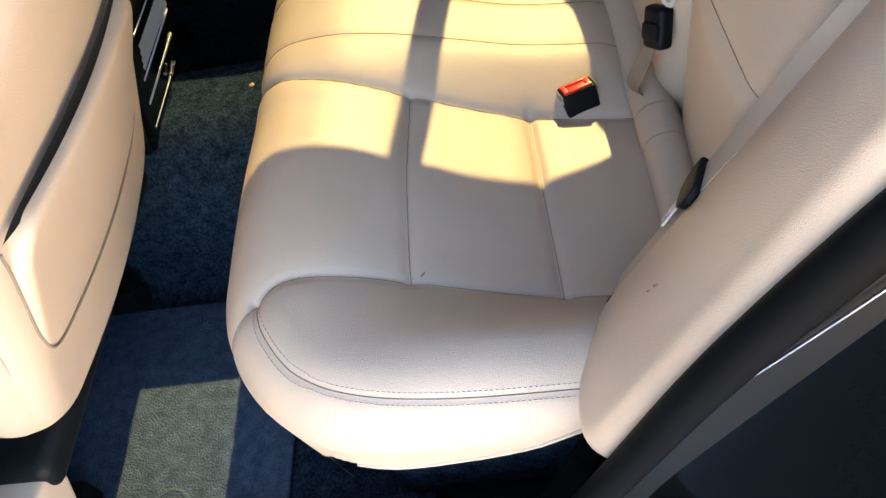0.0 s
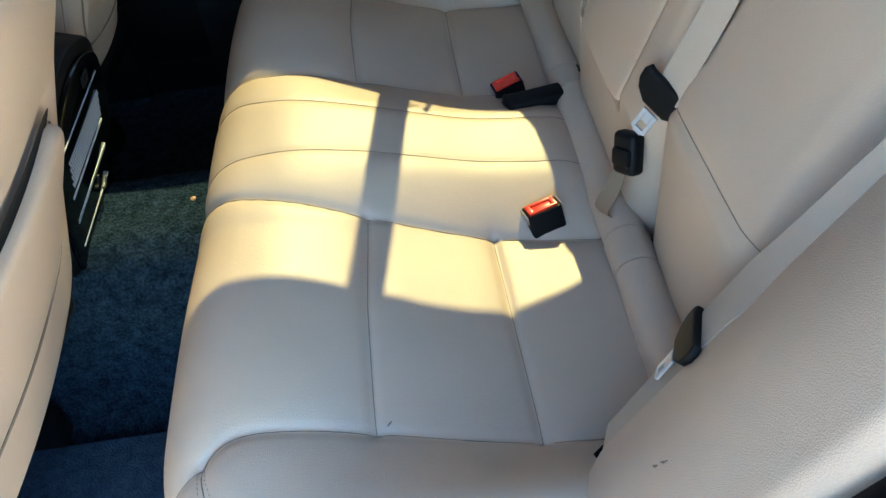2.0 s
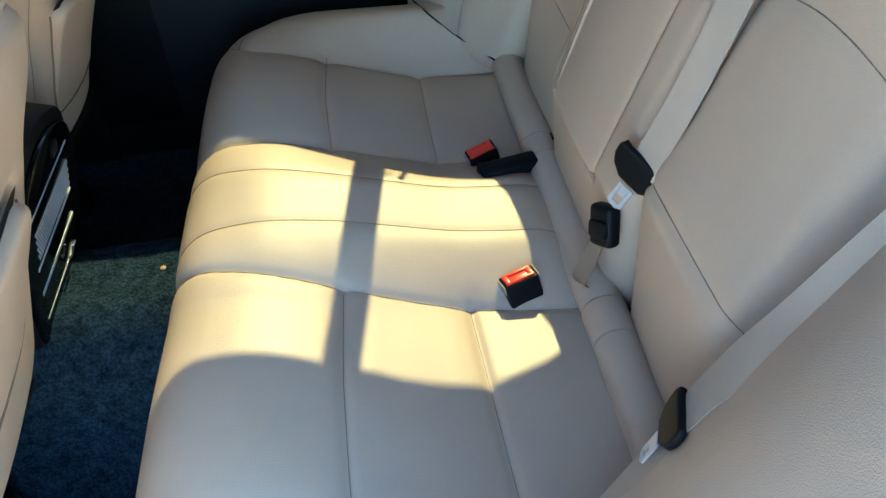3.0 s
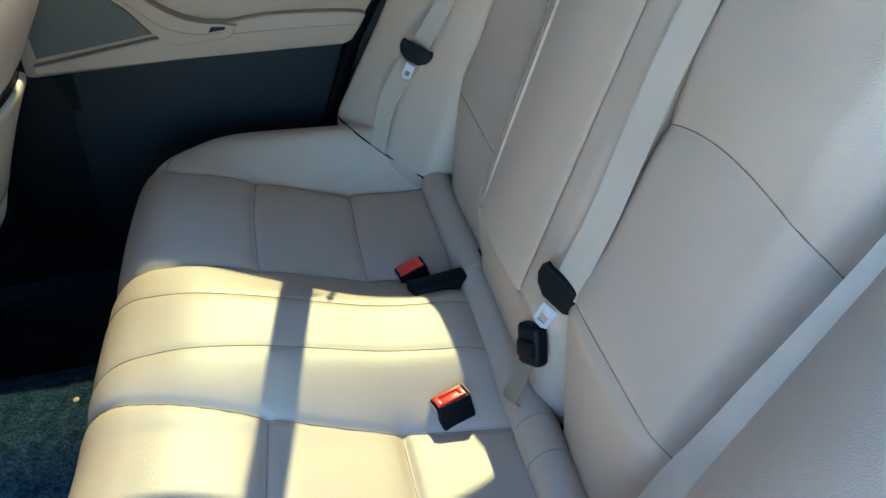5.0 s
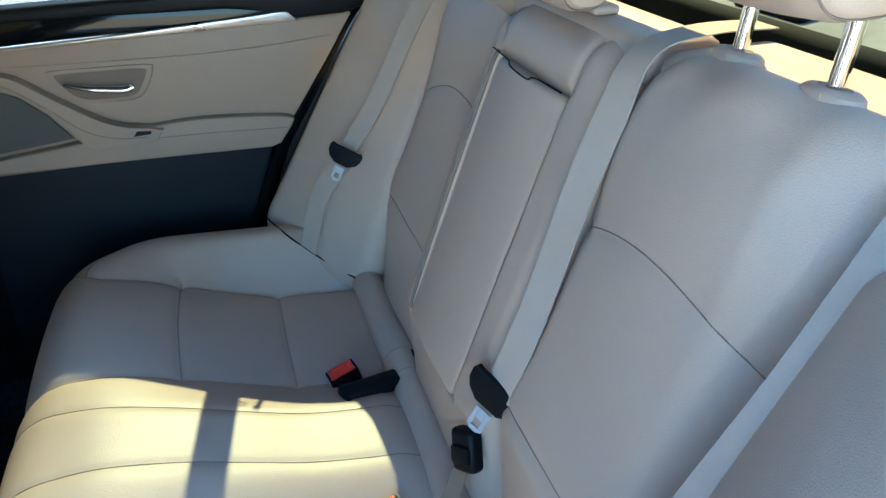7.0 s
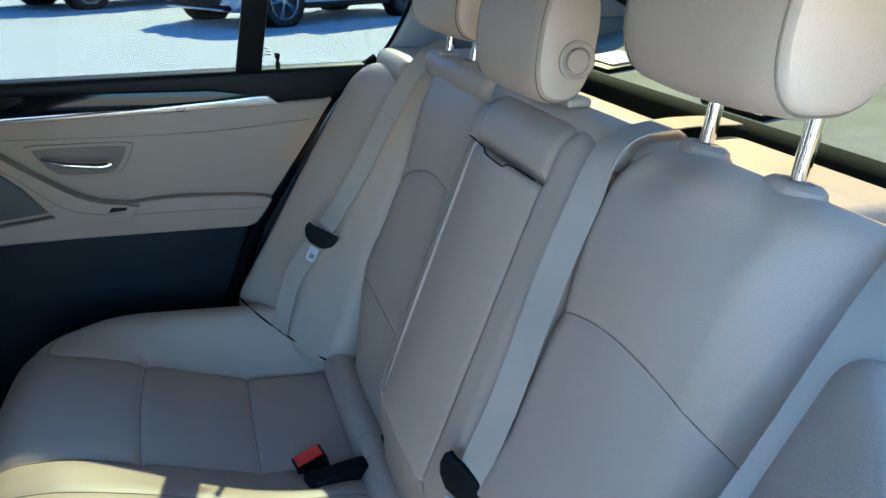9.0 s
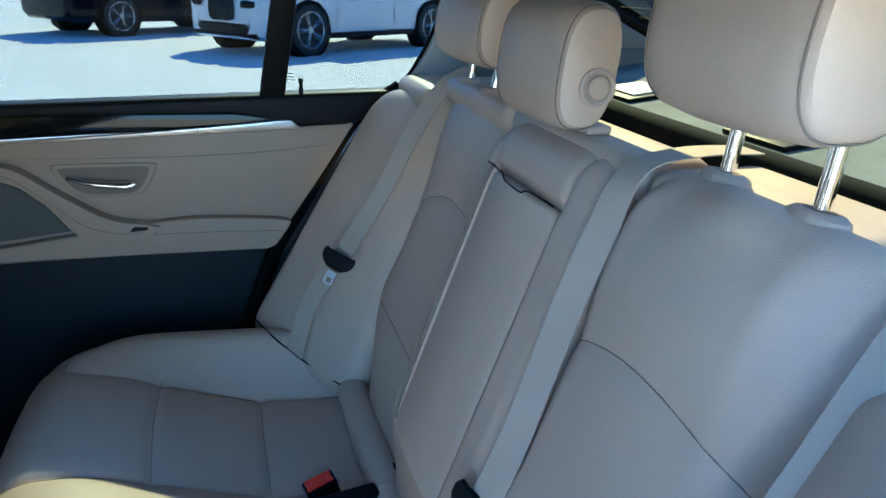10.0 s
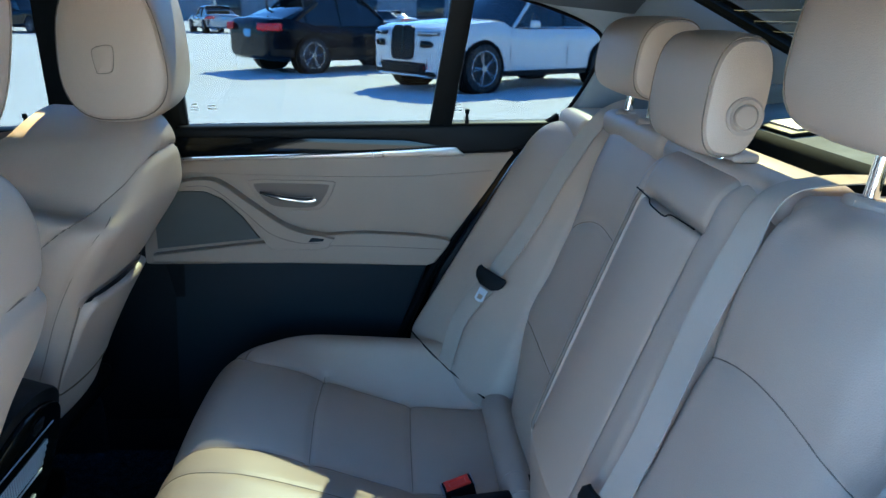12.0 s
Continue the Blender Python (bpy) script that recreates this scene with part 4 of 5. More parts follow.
# ---- headrests ----
def headrest(x0, x1, y0, y1, z0, z1, lean, label, posts, base_z, button=False, grom=True, name="headrest", belly=0.0, plan=0.0):
    t = thing(name, label, "headrest", "headrests")
    cx, cz, rx, rz = (x0 + x1) / 2, (z0 + z1) / 2, (x1 - x0) / 2, (z1 - z0) / 2
    def ring(k, y, n=44, grow=1.0):
        out = []
        for i in range(n):
            a = 2 * math.pi * i / n
            c, s = math.cos(a), math.sin(a)
            e = 2 / 2.7
            px = math.copysign(abs(c) ** e, c) * (rx * k * grow)
            pz = math.copysign(abs(s) ** e, s) * (rz * k * grow)
            if px > 0:
                px *= (1 - belly * pz / rz) * (1 - plan * (y - y0) / (y1 - y0))
            out.append(Vector((cx + px + lean * pz, y, cz + pz)))
        return out
    def loft(rings, cap=False):
        b = bmesh.new()
        vs = [[b.verts.new(p) for p in r] for r in rings]
        for r, q in zip(vs, vs[1:]):
            for i in range(len(r)):
                b.faces.new((r[i], r[(i + 1) % len(r)], q[(i + 1) % len(r)], q[i]))
        if cap:
            b.faces.new(vs[-1])
        bmesh.ops.recalc_face_normals(b, faces=b.faces)
        return b
    w = y1 - y0
    ys = [(0.94, 0.004), (0.985, 0.012), (1.0, 0.03), (1.02, w * 0.3), (1.025, w * 0.5), (1.02, w * 0.7), (1.0, w - 0.03), (0.985, w - 0.012), (0.94, w - 0.004)]
    part("front_cover", loft([ring(k, y0 + d) for k, d in ys]), LEATHER, t)
    for y, s in ((y0, 1), (y1, -1)):
        side = part("side_cover", loft([ring(0.94, y + s * 0.005), ring(0.925, y + s * 0.001), ring(0.88, y - s * 0.003), ring(0.7, y - s * 0.006), ring(0.4, y - s * 0.008), ring(0.12, y - s * 0.0085)], True), LEATHER, t)
        part("piping", tube(ring(0.945, y + s * 0.003) + [ring(0.945, y + s * 0.003)[0]], 0.0009, 6), SEAMDARK, t)
        if button and s > 0:
            m = Matrix.Translation((cx + 0.006, y - 0.008, cz - 0.018)) @ Euler((radians(90), 0, 0)).to_matrix().to_4x4()
            part("button_ring", lathe([(0.0, 0.0), (0.0205, 0.0), (0.0205, 0.003), (0.018, 0.0045), (0.0145, 0.003), (0.0145, 0.001), (0.0, 0.001)], m, 36), TRIM, side)
            part("button", lathe([(0.0, 0.0), (0.0125, 0.0), (0.0125, 0.005), (0.011, 0.0065), (0.0, 0.007)], m, 32), TRIM, side)
    for (px, py) in posts:
        part("post", tube([(px + 0.012, py, z0 + 0.02), (px, py, base_z - 0.03)], 0.0065, 16), CHROME, t, "chrome headrest post")
        if grom:
            g = bmesh.new()
            lathe([(0.0, -0.014), (0.0190, -0.014), (0.0200, -0.004), (0.0190, 0.0012), (0.0155, 0.0042), (0.0105, 0.0048), (0.0098, 0.0028), (0.0, 0.0026)], Matrix.Translation((px + 0.003, py, base_z)) @ Euler((0, radians(8), 0)).to_matrix().to_4x4() @ Matrix.Diagonal((0.90, 1.35, 1, 1)), 32, bm=g)
            box((0.002, 0.0012, 0.014), (px - 0.0135, py - 0.006, base_z - 0.003), 0, bm=g)
            part("post_sleeve", g, TRIM, t, "beige plastic post sleeve")
    return t


headrest(0.300, 0.408, -0.434, -0.262, 1.264, 1.425, 0.16, "large beige leather rear headrest on two chrome posts", [(0.384, -0.273), (0.379, -0.384)], 1.206)
headrest(0.314, 0.384, -0.084, 0.096, 1.206, 1.340, 0.10, "small beige leather middle headrest with round side button", [(0.36, -0.03), (0.36, 0.05)], 1.200, button=True, grom=False)
bm = box((0.030, 0.060, 0.010), (0.374, -0.045, 1.206), 0.004, 3)
tagged(part("headrest_bracket", bm, TRIM), "beige plastic bracket under the middle headrest", "bracket")
headrest(0.326, 0.424, 0.205, 0.425, 1.236, 1.356, 0.14, "beige leather rear headrest beside the far window", [(0.372, 0.262), (0.372, 0.375)], 1.200)
for t_, ya, yb, xe in ((lb, -0.432, -0.208, 0.475), (mb, -0.198, 0.132, 0.438), (rb, 0.143, 0.44, 0.455)):
    part("top_cover", box((xe - 0.35, yb - ya, 0.045), ((xe + 0.35) / 2, (ya + yb) / 2, 1.178), 0.018, 4), LEATHER, t_)
for s, yy, xx in ((side_l, -0.60, 0.425), (side_r, 0.565, 0.40)):
    part("top_cover", box((0.16, 0.20, 0.05), (xx, yy, 1.150), 0.02, 4), LEATHER, s)

# ---- roll between cushion and backrest ----
roll = thing("rear_seat_roll", "beige leather roll along the foot of the rear backrest", "seat trim")
def roll_piece(y0, y1, r=0.030):
    n = 14
    pts = [(0.184, y0 + (y1 - y0) * i / n, 0.612) for i in range(n + 1)]
    rs = [r * (0.97 if i in (0, n) else 1.0) for i in range(n + 1)]
    return tube(pts, rs, 20)
edges = [-0.47, -0.262, -0.205, 0.112, 0.165, 0.450]
for i, (a, b) in enumerate(zip(edges, edges[1:])):
    nm = "anchor_flap" if i in (1, 3) else "roll_section"
    part(nm, roll_piece(a + 0.0008, b - 0.0008, 0.0303 if i in (1, 3) else 0.030), LEATHER, roll)
part("end_clip", box((0.030, 0.012, 0.02), (0.172, 0.440, 0.634), 0.004), BLACKP, roll)
part("roll_slot", box((0.012, 0.022, 0.006), (0.198, 0.150, 0.6345), 0.002), BLACKP, roll)

# ---- front seats ----
def front_seat(y0, y1, shift, label, waist, top=0.575, taper=0.20, sag=0.02, pocket_v=0.302, fall=0.0, flat=None):
    t = thing("front_seat", label, "car seat", "front seats")
    def lift(u, v, w):
        # u across, v up, w out to the rear
        return -0.541 + shift + 0.371 * v + 0.928 * w, u, 0.69 + 0.928 * v - 0.371 * w
    mid, wid = (y0 + y1) / 2, (y1 - y0) / 2
    def tap(u, v, w):
        k = 1 - taper * sstep(top - 0.185, top + 0.02, v) - waist * sstep(0.40, 0.12, v)
        v = v - sag * (np.minimum(np.abs(u - mid) / wid, 1.2) ** 2 + 4.0 * np.maximum(-w - 0.03, 0)) * sstep(0.36, 0.50, v)
        return lift(mid + (u - mid) * k, v, w - 0.10 * waist * sstep(0.42, 0.16, v))
    R = 0.052
    pm, pw = mid - 0.022, wid - 0.070
    flat = flat or [(y0 - 0.25, 0.27), (y0 - 0.08, 0.345), (y0 + 0.02, 0.398), (mid - 0.09, 0.452), (mid, 0.464), (mid + 0.09, 0.462), (y1 - 0.02, 0.452), (y1 + 0.08, 0.440), (y1 + 0.25, 0.42)]
    seam = smooth_line(flat, 5)
    rim = smooth_line([(y0 + 0.010, -0.02), (y0 + 0.006, 0.20), (y0 + 0.010, 0.36), (y0 + 0.022, 0.46)], 6)
    rim2 = [(2 * mid - x, y) for x, y in rim]
    crease = smooth_line([(y0 - 0.20, top - 0.072), (y0 - 0.02, top - 0.060), (mid - 0.04, top - 0.038)], 6)
    h = lambda u, v: 0.018 * np.sin(np.clip((u - y0) / (2 * wid), 0, 1) * math.pi) - 0.010 * sstep(top - 0.12, top - 0.015, v) + 0.008 * sstep(0.012, -0.012, v - np.interp(u, [q[0] for q in seam], [q[1] for q in seam])) - 0.006 * sstep(0.40, 0.30, v) - fall * (np.maximum(u - y1 + 0.17, 0) / 0.17) ** 2 - 0.5 * fall * sstep(top - 0.14, top + 0.01, v)
    slot = [(pm + k * pw, pocket_v - 0.006 * k * k) for k in np.linspace(-1, 1, 15)]
    p = Pad(mid, (top - 0.055) / 2, wid - R, (top + 0.055) / 2 - R, 0.03, R, 0.13, tap, h, [(seam, 0.005, 0.004), (rim, 0.002, 0.002), (rim2, 0.002, 0.002), (crease, 0.0015, 0.003), (slot, 0.004, 0.008)])
    p.mesh(t, ["back_panel", "shoulder_panel"], LEATHER, lambda X, Y: np.where(Y > np.interp(X, [q[0] for q in seam], [q[1] for q in seam]), 1, 0), 0.005)
    seam_cord(p, seam[3:-3], t, 0.0012)
    for r_ in (rim, rim2):
        seam_cord(p, r_[1:-1], t)
    # map pocket: a dark strip for the slot's shade, a raised panel under it
    bm = bmesh.new()
    rows = []
    for k in range(41):
        u = pm + (k / 20 - 1) * pw
        e = 1 - abs(k / 20 - 1) ** 6
        vs = [pocket_v - 0.004 - 0.006 * (k / 20 - 1) ** 2 + d * e for d in (-0.007, -0.0025, 0.0025, 0.007)]
        x, y, z = p.at([u] * 4, vs, 0.0065)
        rows.append([bm.verts.new(q) for q in zip(x, y, z)])
    for r, q in zip(rows, rows[1:]):
        for j in range(3):
            bm.faces.new((r[j], r[j + 1], q[j + 1], q[j]))
    bmesh.ops.recalc_face_normals(bm, faces=bm.faces)
    part("pocket_slot_shade", bm, BLACKP, t, "dark strip standing for the shade in the pocket slot")
    pk = lambda u, v: h(u, v) + 0.003 + 0.011 * sstep(pocket_v - 0.20, pocket_v - 0.02, v)
    q = Pad(pm, pocket_v - 0.106, pw - 0.004, 0.088, 0.035, 0.008, 0.012, tap, pk)
    pocket = q.mesh(t, ["map_pocket"], LEATHER, None, 0.005)[0]
    tagged(pocket, "beige leather map pocket")
    out = [(pm + s * (pw + 0.004), v + pocket_v - 0.259) for s, v in ((-1, 0.24), (-1, 0.16), (-0.99, 0.10), (-0.90, 0.062), (-0.6, 0.054), (0, 0.052), (0.6, 0.054), (0.90, 0.062), (0.99, 0.10), (1, 0.16), (1, 0.24))]
    seam_cord(p, smooth_line(out, 5), pocket, 0.0016, 0.001)
    # the front half of the backrest and the seat base
    bm = bmesh.new()
    x, y, z = lift(mid, 0.21, -0.085)
    box((0.06, (y1 - y0) * 0.46, 0.34), (x, y, z), 0.03, 4, Euler((0, radians(21.8), 0)).to_matrix(), bm=bm)
    part("backrest_front", bm, LEATHER, t)
    low = [(y0 - 0.06, 0.620), (y0 + 0.046, 0.614), (y0 + 0.040, 0.596), (y0 - 0.018, 0.50), (y0 - 0.06, 0.50)]
    part("lower_trim", prism(low, lambda u, v, w: Vector((-0.601 + shift - w, u, v)), 0.09, 0.008, 3), LEATHER, t, "beige lower seat trim")
    # seat base and side cover are black to stand for shade under the seat
    part("seat_base", box((0.52, (y1 - y0) * 1.02, 0.15), (-0.99 + shift, mid, 0.55), 0.05, 5), BLACKP, t)
    part("side_cover", box((0.44, (y1 - y0) * 1.06, 0.10), (-0.95 + shift, mid, 0.445), 0.03, 4), BLACKP, t)
    part("recliner_cover", box((0.10, (y1 - y0) * 0.98, 0.05), (-0.640 + shift, mid, 0.61), 0.015, 3), BLACKP, t)
    for yy in (y0 + 0.07, y1 - 0.07):
        part("seat_rail", box((0.5, 0.04, 0.06), (-0.95 + shift, yy, 0.375), 0.008), BLACKP, t)
    return t


front_seat(-0.640, -0.147, 0.026, "beige leather driver seat with map pocket on its back", 0.05)
front_seat(0.135, 0.600, -0.03, "beige leather passenger seat with map pocket on its back", 0.28, 0.530, 0.36, 0.085, 0.252, 0.03,
           [(-0.11, -0.15), (0.03, 0.18), (0.099, 0.370), (0.112, 0.415), (0.133, 0.460), (0.160, 0.484), (0.20, 0.488), (0.255, 0.485), (0.35, 0.481), (0.46, 0.485), (0.55, 0.488), (0.70, 0.48)])
headrest(-0.440, -0.310, -0.520, -0.248, 1.225, 1.41, 0.20, "beige leather front headrest over the driver seat", [(-0.40, -0.45), (-0.40, -0.36)], 1.195, name="headrest")
ph = headrest(-0.512, -0.352, 0.270, 0.515, 1.186, 1.407, 0.06, "beige leather front headrest with moulded rear panel over the passenger seat", [(-0.45, 0.345), (-0.45, 0.445)], 1.172, belly=0.30, plan=0.40)
tab = smooth_line([(-0.440, 1.264), (-0.444, 1.290), (-0.436, 1.298), (-0.418, 1.300), (-0.414, 1.292), (-0.417, 1.268), (-0.424, 1.262), (-0.436, 1.261)], 4, True)
part("release_tab", prism(tab, lambda u, v, w: Vector((u - 0.010, 0.2632 - w, v)), 0.0035, 0.002), LEATHER, ph, "moulded release tab")
part("tab_groove", tube([Vector((u - 0.010, 0.2622, v)) for u, v in tab + tab[:1]], 0.0012, 6), SEAMDARK, ph)

# ---- rear of the centre console ----
con = thing("center_console", "gloss black rear console with air vents and silver bars", "console")
def con_lift(u, v, w):
    # u across, v down the rear face, w out to the rear
    return Vector((-0.487 - 0.31 * v + 0.95 * w, u, 0.865 - 0.95 * v - 0.31 * w))
oval = smooth_line([(-0.095, 0.31), (-0.122, 0.20), (-0.122, 0.10), (-0.095, 0.03), (0.0, -0.005), (0.105, 0.03), (0.138, 0.10), (0.140, 0.20), (0.110, 0.31)], 5)
part("console_body", prism(oval, lambda u, v, w: con_lift(u, v, -w), 0.42, 0.006, 2), BLACKP, con)
part("face_plate", prism([(u * 0.93, 0.02 + v * 0.93) for u, v in oval], lambda u, v, w: con_lift(u, v, w - 0.002), 0.010, 0.004, 2), GLOSSBLACK, con)
def con_bar(v, half, high, mat, name, parent, label="", w=0.0065):
    return part(name, prism([(-half, v - high / 2), (half, v - high / 2), (half, v + high / 2), (-half, v + high / 2)], lambda a, b, c: con_lift(a, b, w - 0.003 + c), 0.0055, 0.0018), mat, parent, label)
con_bar(0.075, 0.090, 0.004, SATIN, "silver_bar", con)
v1 = con_bar(0.125, 0.085, 0.062, BLACKP, "air_vent", con, "black vent with honeycomb grille", 0.003)
hexm = bmesh.new()
for i in range(27):
    for j in range(8):
        u = -0.078 + 0.0060 * i + (0.0030 if j % 2 else 0)
        lathe([(0.0024, 0.0), (0.0024, 0.0008), (0.0015, 0.0010)], Matrix.Translation(con_lift(u, 0.101 + 0.0060 * j, 0.0085)) @ Euler((0, radians(108), 0)).to_matrix().to_4x4(), 6, bm=hexm)
part("vent_grille", hexm, SILVERPAINT, v1, "silver honeycomb grille")
con_bar(0.156, 0.086, 0.006, SILVERPAINT, "silver_bar", con)
v2 = con_bar(0.215, 0.085, 0.055, GLOSSBLACK, "storage_flap", con, "", 0.004)
con_bar(0.202, 0.084, 0.008, SILVERPAINT, "silver_bar", con)
con_bar(0.255, 0.080, 0.004, SILVERPAINT, "silver_bar", con)
part("flap_catch", tube([con_lift(0.03 * math.cos(a) * 0.4 + 0.04, 0.238 + 0.010 * math.sin(a), 0.012) for a in np.linspace(0, math.pi, 9)], 0.0016, 6), SATIN, v2)
con_bar(0.045, 0.050, 0.026, BLACKP, "climate_panel", con, "", 0.005)
part("climate_button", prism([(-0.012, 0.036), (0.010, 0.036), (0.010, 0.054), (-0.012, 0.054)], lambda a, b, c: con_lift(a + 0.03, b, 0.0085 + c), 0.004, 0.0015), BLACKP, con)

# ---- belts and buckles ----
def belt_line(thing_ob, pts, normals, width=0.046, label="", mat=None):
    p = smooth_line([tuple(Vector(a) + Vector(n).normalized() * 0.007) + tuple(n) for a, n in zip(pts, normals)], 7)
    pos = [Vector(q[:3]) for q in p]
    ways = []
    for i, q in enumerate(p):
        d = (pos[min(i + 1, len(pos) - 1)] - pos[max(i - 1, 0)]).normalized()
        ways.append(d.cross(Vector(q[3:])))
    return part("webbing", ribbon(pos, ways, width), mat or WEBBING, thing_ob, label)


def tongue(parent, at, down, normal, sunk=0.009, size=1.0):
    """A black plastic slider with its metal plate; down: the way the plate points."""
    d, n = Vector(down).normalized(), Vector(normal).normalized()
    n = (n - d * n.dot(d)).normalized()
    s = d.cross(n)
    at = Vector(at) + n * sunk
    lift = lambda u, v, w: at + (s * u + d * v + n * w) * size
    shape = [(-0.037, -0.004), (-0.038, -0.016), (-0.034, -0.023), (-0.026, -0.021), (0.026, -0.021), (0.034, -0.023), (0.038, -0.016), (0.037, -0.004), (0.031, 0.007), (0.016, 0.017), (-0.016, 0.017), (-0.031, 0.007)]
    body = part("tongue_body", prism(shape, lambda u, v, w: lift(u, v, w + 0.002), 0.010, 0.003, 3), BLACKP, parent, "black plastic belt tongue")
    bm = bmesh.new()
    for pts in ([(-0.011, 0.014), (-0.0055, 0.014), (-0.0055, 0.046), (-0.011, 0.043)], [(0.0055, 0.014), (0.011, 0.014), (0.011, 0.043), (0.0055, 0.046)], [(-0.0055, 0.014), (0.0055, 0.014), (0.0055, 0.029), (-0.0055, 0.029)], [(-0.0056, 0.040), (0.0056, 0.040), (0.0056, 0.047), (-0.0056, 0.047)]):
        piece = prism(pts, lambda u, v, w: lift(u, v + 0.008, w + 0.006), 0.0028, 0.0006, 1)
        me = bpy.data.meshes.new("tmp")
        piece.to_mesh(me)
        piece.free()
        bm.from_mesh(me)
        bpy.data.meshes.remove(me)
    part("metal_plate", bm, SILVERPAINT, body, "silver metal latch plate")
    return body


N_R = (-0.80, -0.48, 0.34)
N_L = (-0.80, 0.48, 0.34)
N_C = (-0.86, -0.26, 0.40)
belt_r = thing("seat_belt", "beige seat belt hanging over the far side pad with silver tongue", "seat belt", "seat belts")
r_path = [(0.40, 0.43, 1.203), (0.356, 0.440, 1.178), (0.303, 0.448, 1.098), (0.238, 0.460, 0.969), (0.172, 0.470, 0.864), (0.115, 0.488, 0.779), (0.084, 0.494, 0.668)]
belt_line(belt_r, r_path[:5], [(-0.3, -0.3, 0.9), (-0.6, -0.35, 0.7)] + [N_R] * 3, 0.041)
belt_line(belt_r, [(Vector(p) - Vector(N_R) * 0.006) for p in r_path[4:]], [N_R] * 3)
# dark tube for the shade where pad and cushion meet
part("gap_shade", tube([Vector(p) for p in smooth_line([(0.012, 0.655, 0.680), (0.041, 0.544, 0.690), (0.078, 0.512, 0.663), (0.103, 0.494, 0.647), (0.135, 0.455, 0.636), (0.160, 0.425, 0.628)], 6)], 0.0018, 6), RUBBER, side_r, "dark tube standing for the shade where the pad meets the cushion")
tongue(belt_r, (0.164, 0.452, 0.868), (-0.44, -0.02, -0.90), (-0.45, -0.85, 0.28), sunk=0.001, size=0.84)
belt_l = thing("seat_belt", "beige seat belt across the side pad by the open doorway", "seat belt", "seat belts")
l_path = [(0.46, -0.478, 1.212), (0.362, -0.513, 1.191), (0.283, -0.521, 1.069), (0.219, -0.514, 0.951), (0.184, -0.499, 0.873), (0.170, -0.494, 0.835), (0.149, -0.497, 0.798), (0.114, -0.505, 0.738), (0.078, -0.512, 0.675)]
N_U = (-0.66, -0.30, 0.70)
belt_line(belt_l, l_path[:7], [(-0.3, 0.0, 0.9), (-0.6, 0.0, 0.7), N_U, (-0.68, -0.02, 0.70), (-0.69, 0.30, 0.60), (-0.72, 0.42, 0.48), (-0.78, 0.48, 0.38)], 0.050)
belt_line(belt_l, [(Vector(p) - Vector(N_L) * 0.003) for p in l_path[6:]], [N_L] * 3)
# dark strip for the shade in the crease beside the belt
gap_path = smooth_line([(0.304, -0.503, 1.06), (0.240, -0.503, 0.945), (0.198, -0.508, 0.872), (0.142, -0.514, 0.770), (0.100, -0.520, 0.700), (0.070, -0.524, 0.650)], 5)
part("gap_shade", ribbon([Vector(q) + Vector((-0.003, 0.006, 0.005)) for q in gap_path], [(0.55, -0.80, 0.1)] * len(gap_path), 0.013), RUBBER, side_l, "dark strip standing for the shaded gap beside the belt")
tongue(belt_l, (0.149, -0.497, 0.798), (-0.48, -0.10, -0.87), (-0.72, 0.48, 0.45), sunk=0.004, size=0.86)
belt_c = thing("seat_belt", "beige middle seat belt with black tongue and side buckle", "seat belt", "seat belts")
c_path = [(0.47, -0.200, 1.203), (0.40, -0.200, 1.203), (0.345, -0.203, 1.190), (0.318, -0.205, 1.135), (0.287, -0.209, 1.058), (0.248, -0.213, 0.940), (0.220, -0.210, 0.862), (0.210, -0.209, 0.838)]
belt_line(belt_c, c_path, [(0, 0, 1), (-0.2, 0, 0.97), (-0.6, 0, 0.8)] + [N_C] * 3 + [(-0.82, -0.33, 0.43), (-0.76, -0.42, 0.48)], 0.039)
tongue(belt_c, (0.205, -0.207, 0.836), (-0.40, 0.16, -0.90), (-0.58, -0.62, 0.52), sunk=-0.003, size=0.95)

for a, b in (((0.108, 0.160), (0.111, 0.166)), ((0.111, 0.171), (0.115, 0.181))):
    part("scuff_mark", tube(side_lp.line([a, ((a[0] + b[0]) / 2 + 0.001, (a[1] + b[1]) / 2), b], 0.0002), [0.0006, 0.0011, 0.0005], 6), SEAMDARK, side_l, "small dark scuff")

# the small buckle of the middle belt, on its strap from the roll
mini_bm = box((0.022, 0.036, 0.052), (0.180, -0.188, 0.748), 0.007, 3, Euler((radians(-20), radians(14), radians(24))).to_matrix())
box((0.012, 0.028, 0.022), (0.171, -0.194, 0.748), 0.004, 2, Euler((radians(-20), radians(14), radians(24))).to_matrix(), bm=mini_bm)
part("side_buckle", mini_bm, BLACKP, belt_c, "black side buckle")
belt_line(belt_c, [(0.178, -0.190, 0.728), (0.166, -0.192, 0.692), (0.158, -0.184, 0.658), (0.172, -0.166, 0.622)], [(-0.9, -0.3, 0.2), (-0.8, -0.5, 0.3), (-0.7, -0.6, 0.4), (-0.6, -0.6, 0.5)], 0.022, mat=material("brown_strap", (0.20, 0.145, 0.095), 0.8, grain=0.6, scale=1500, vary=0.1))


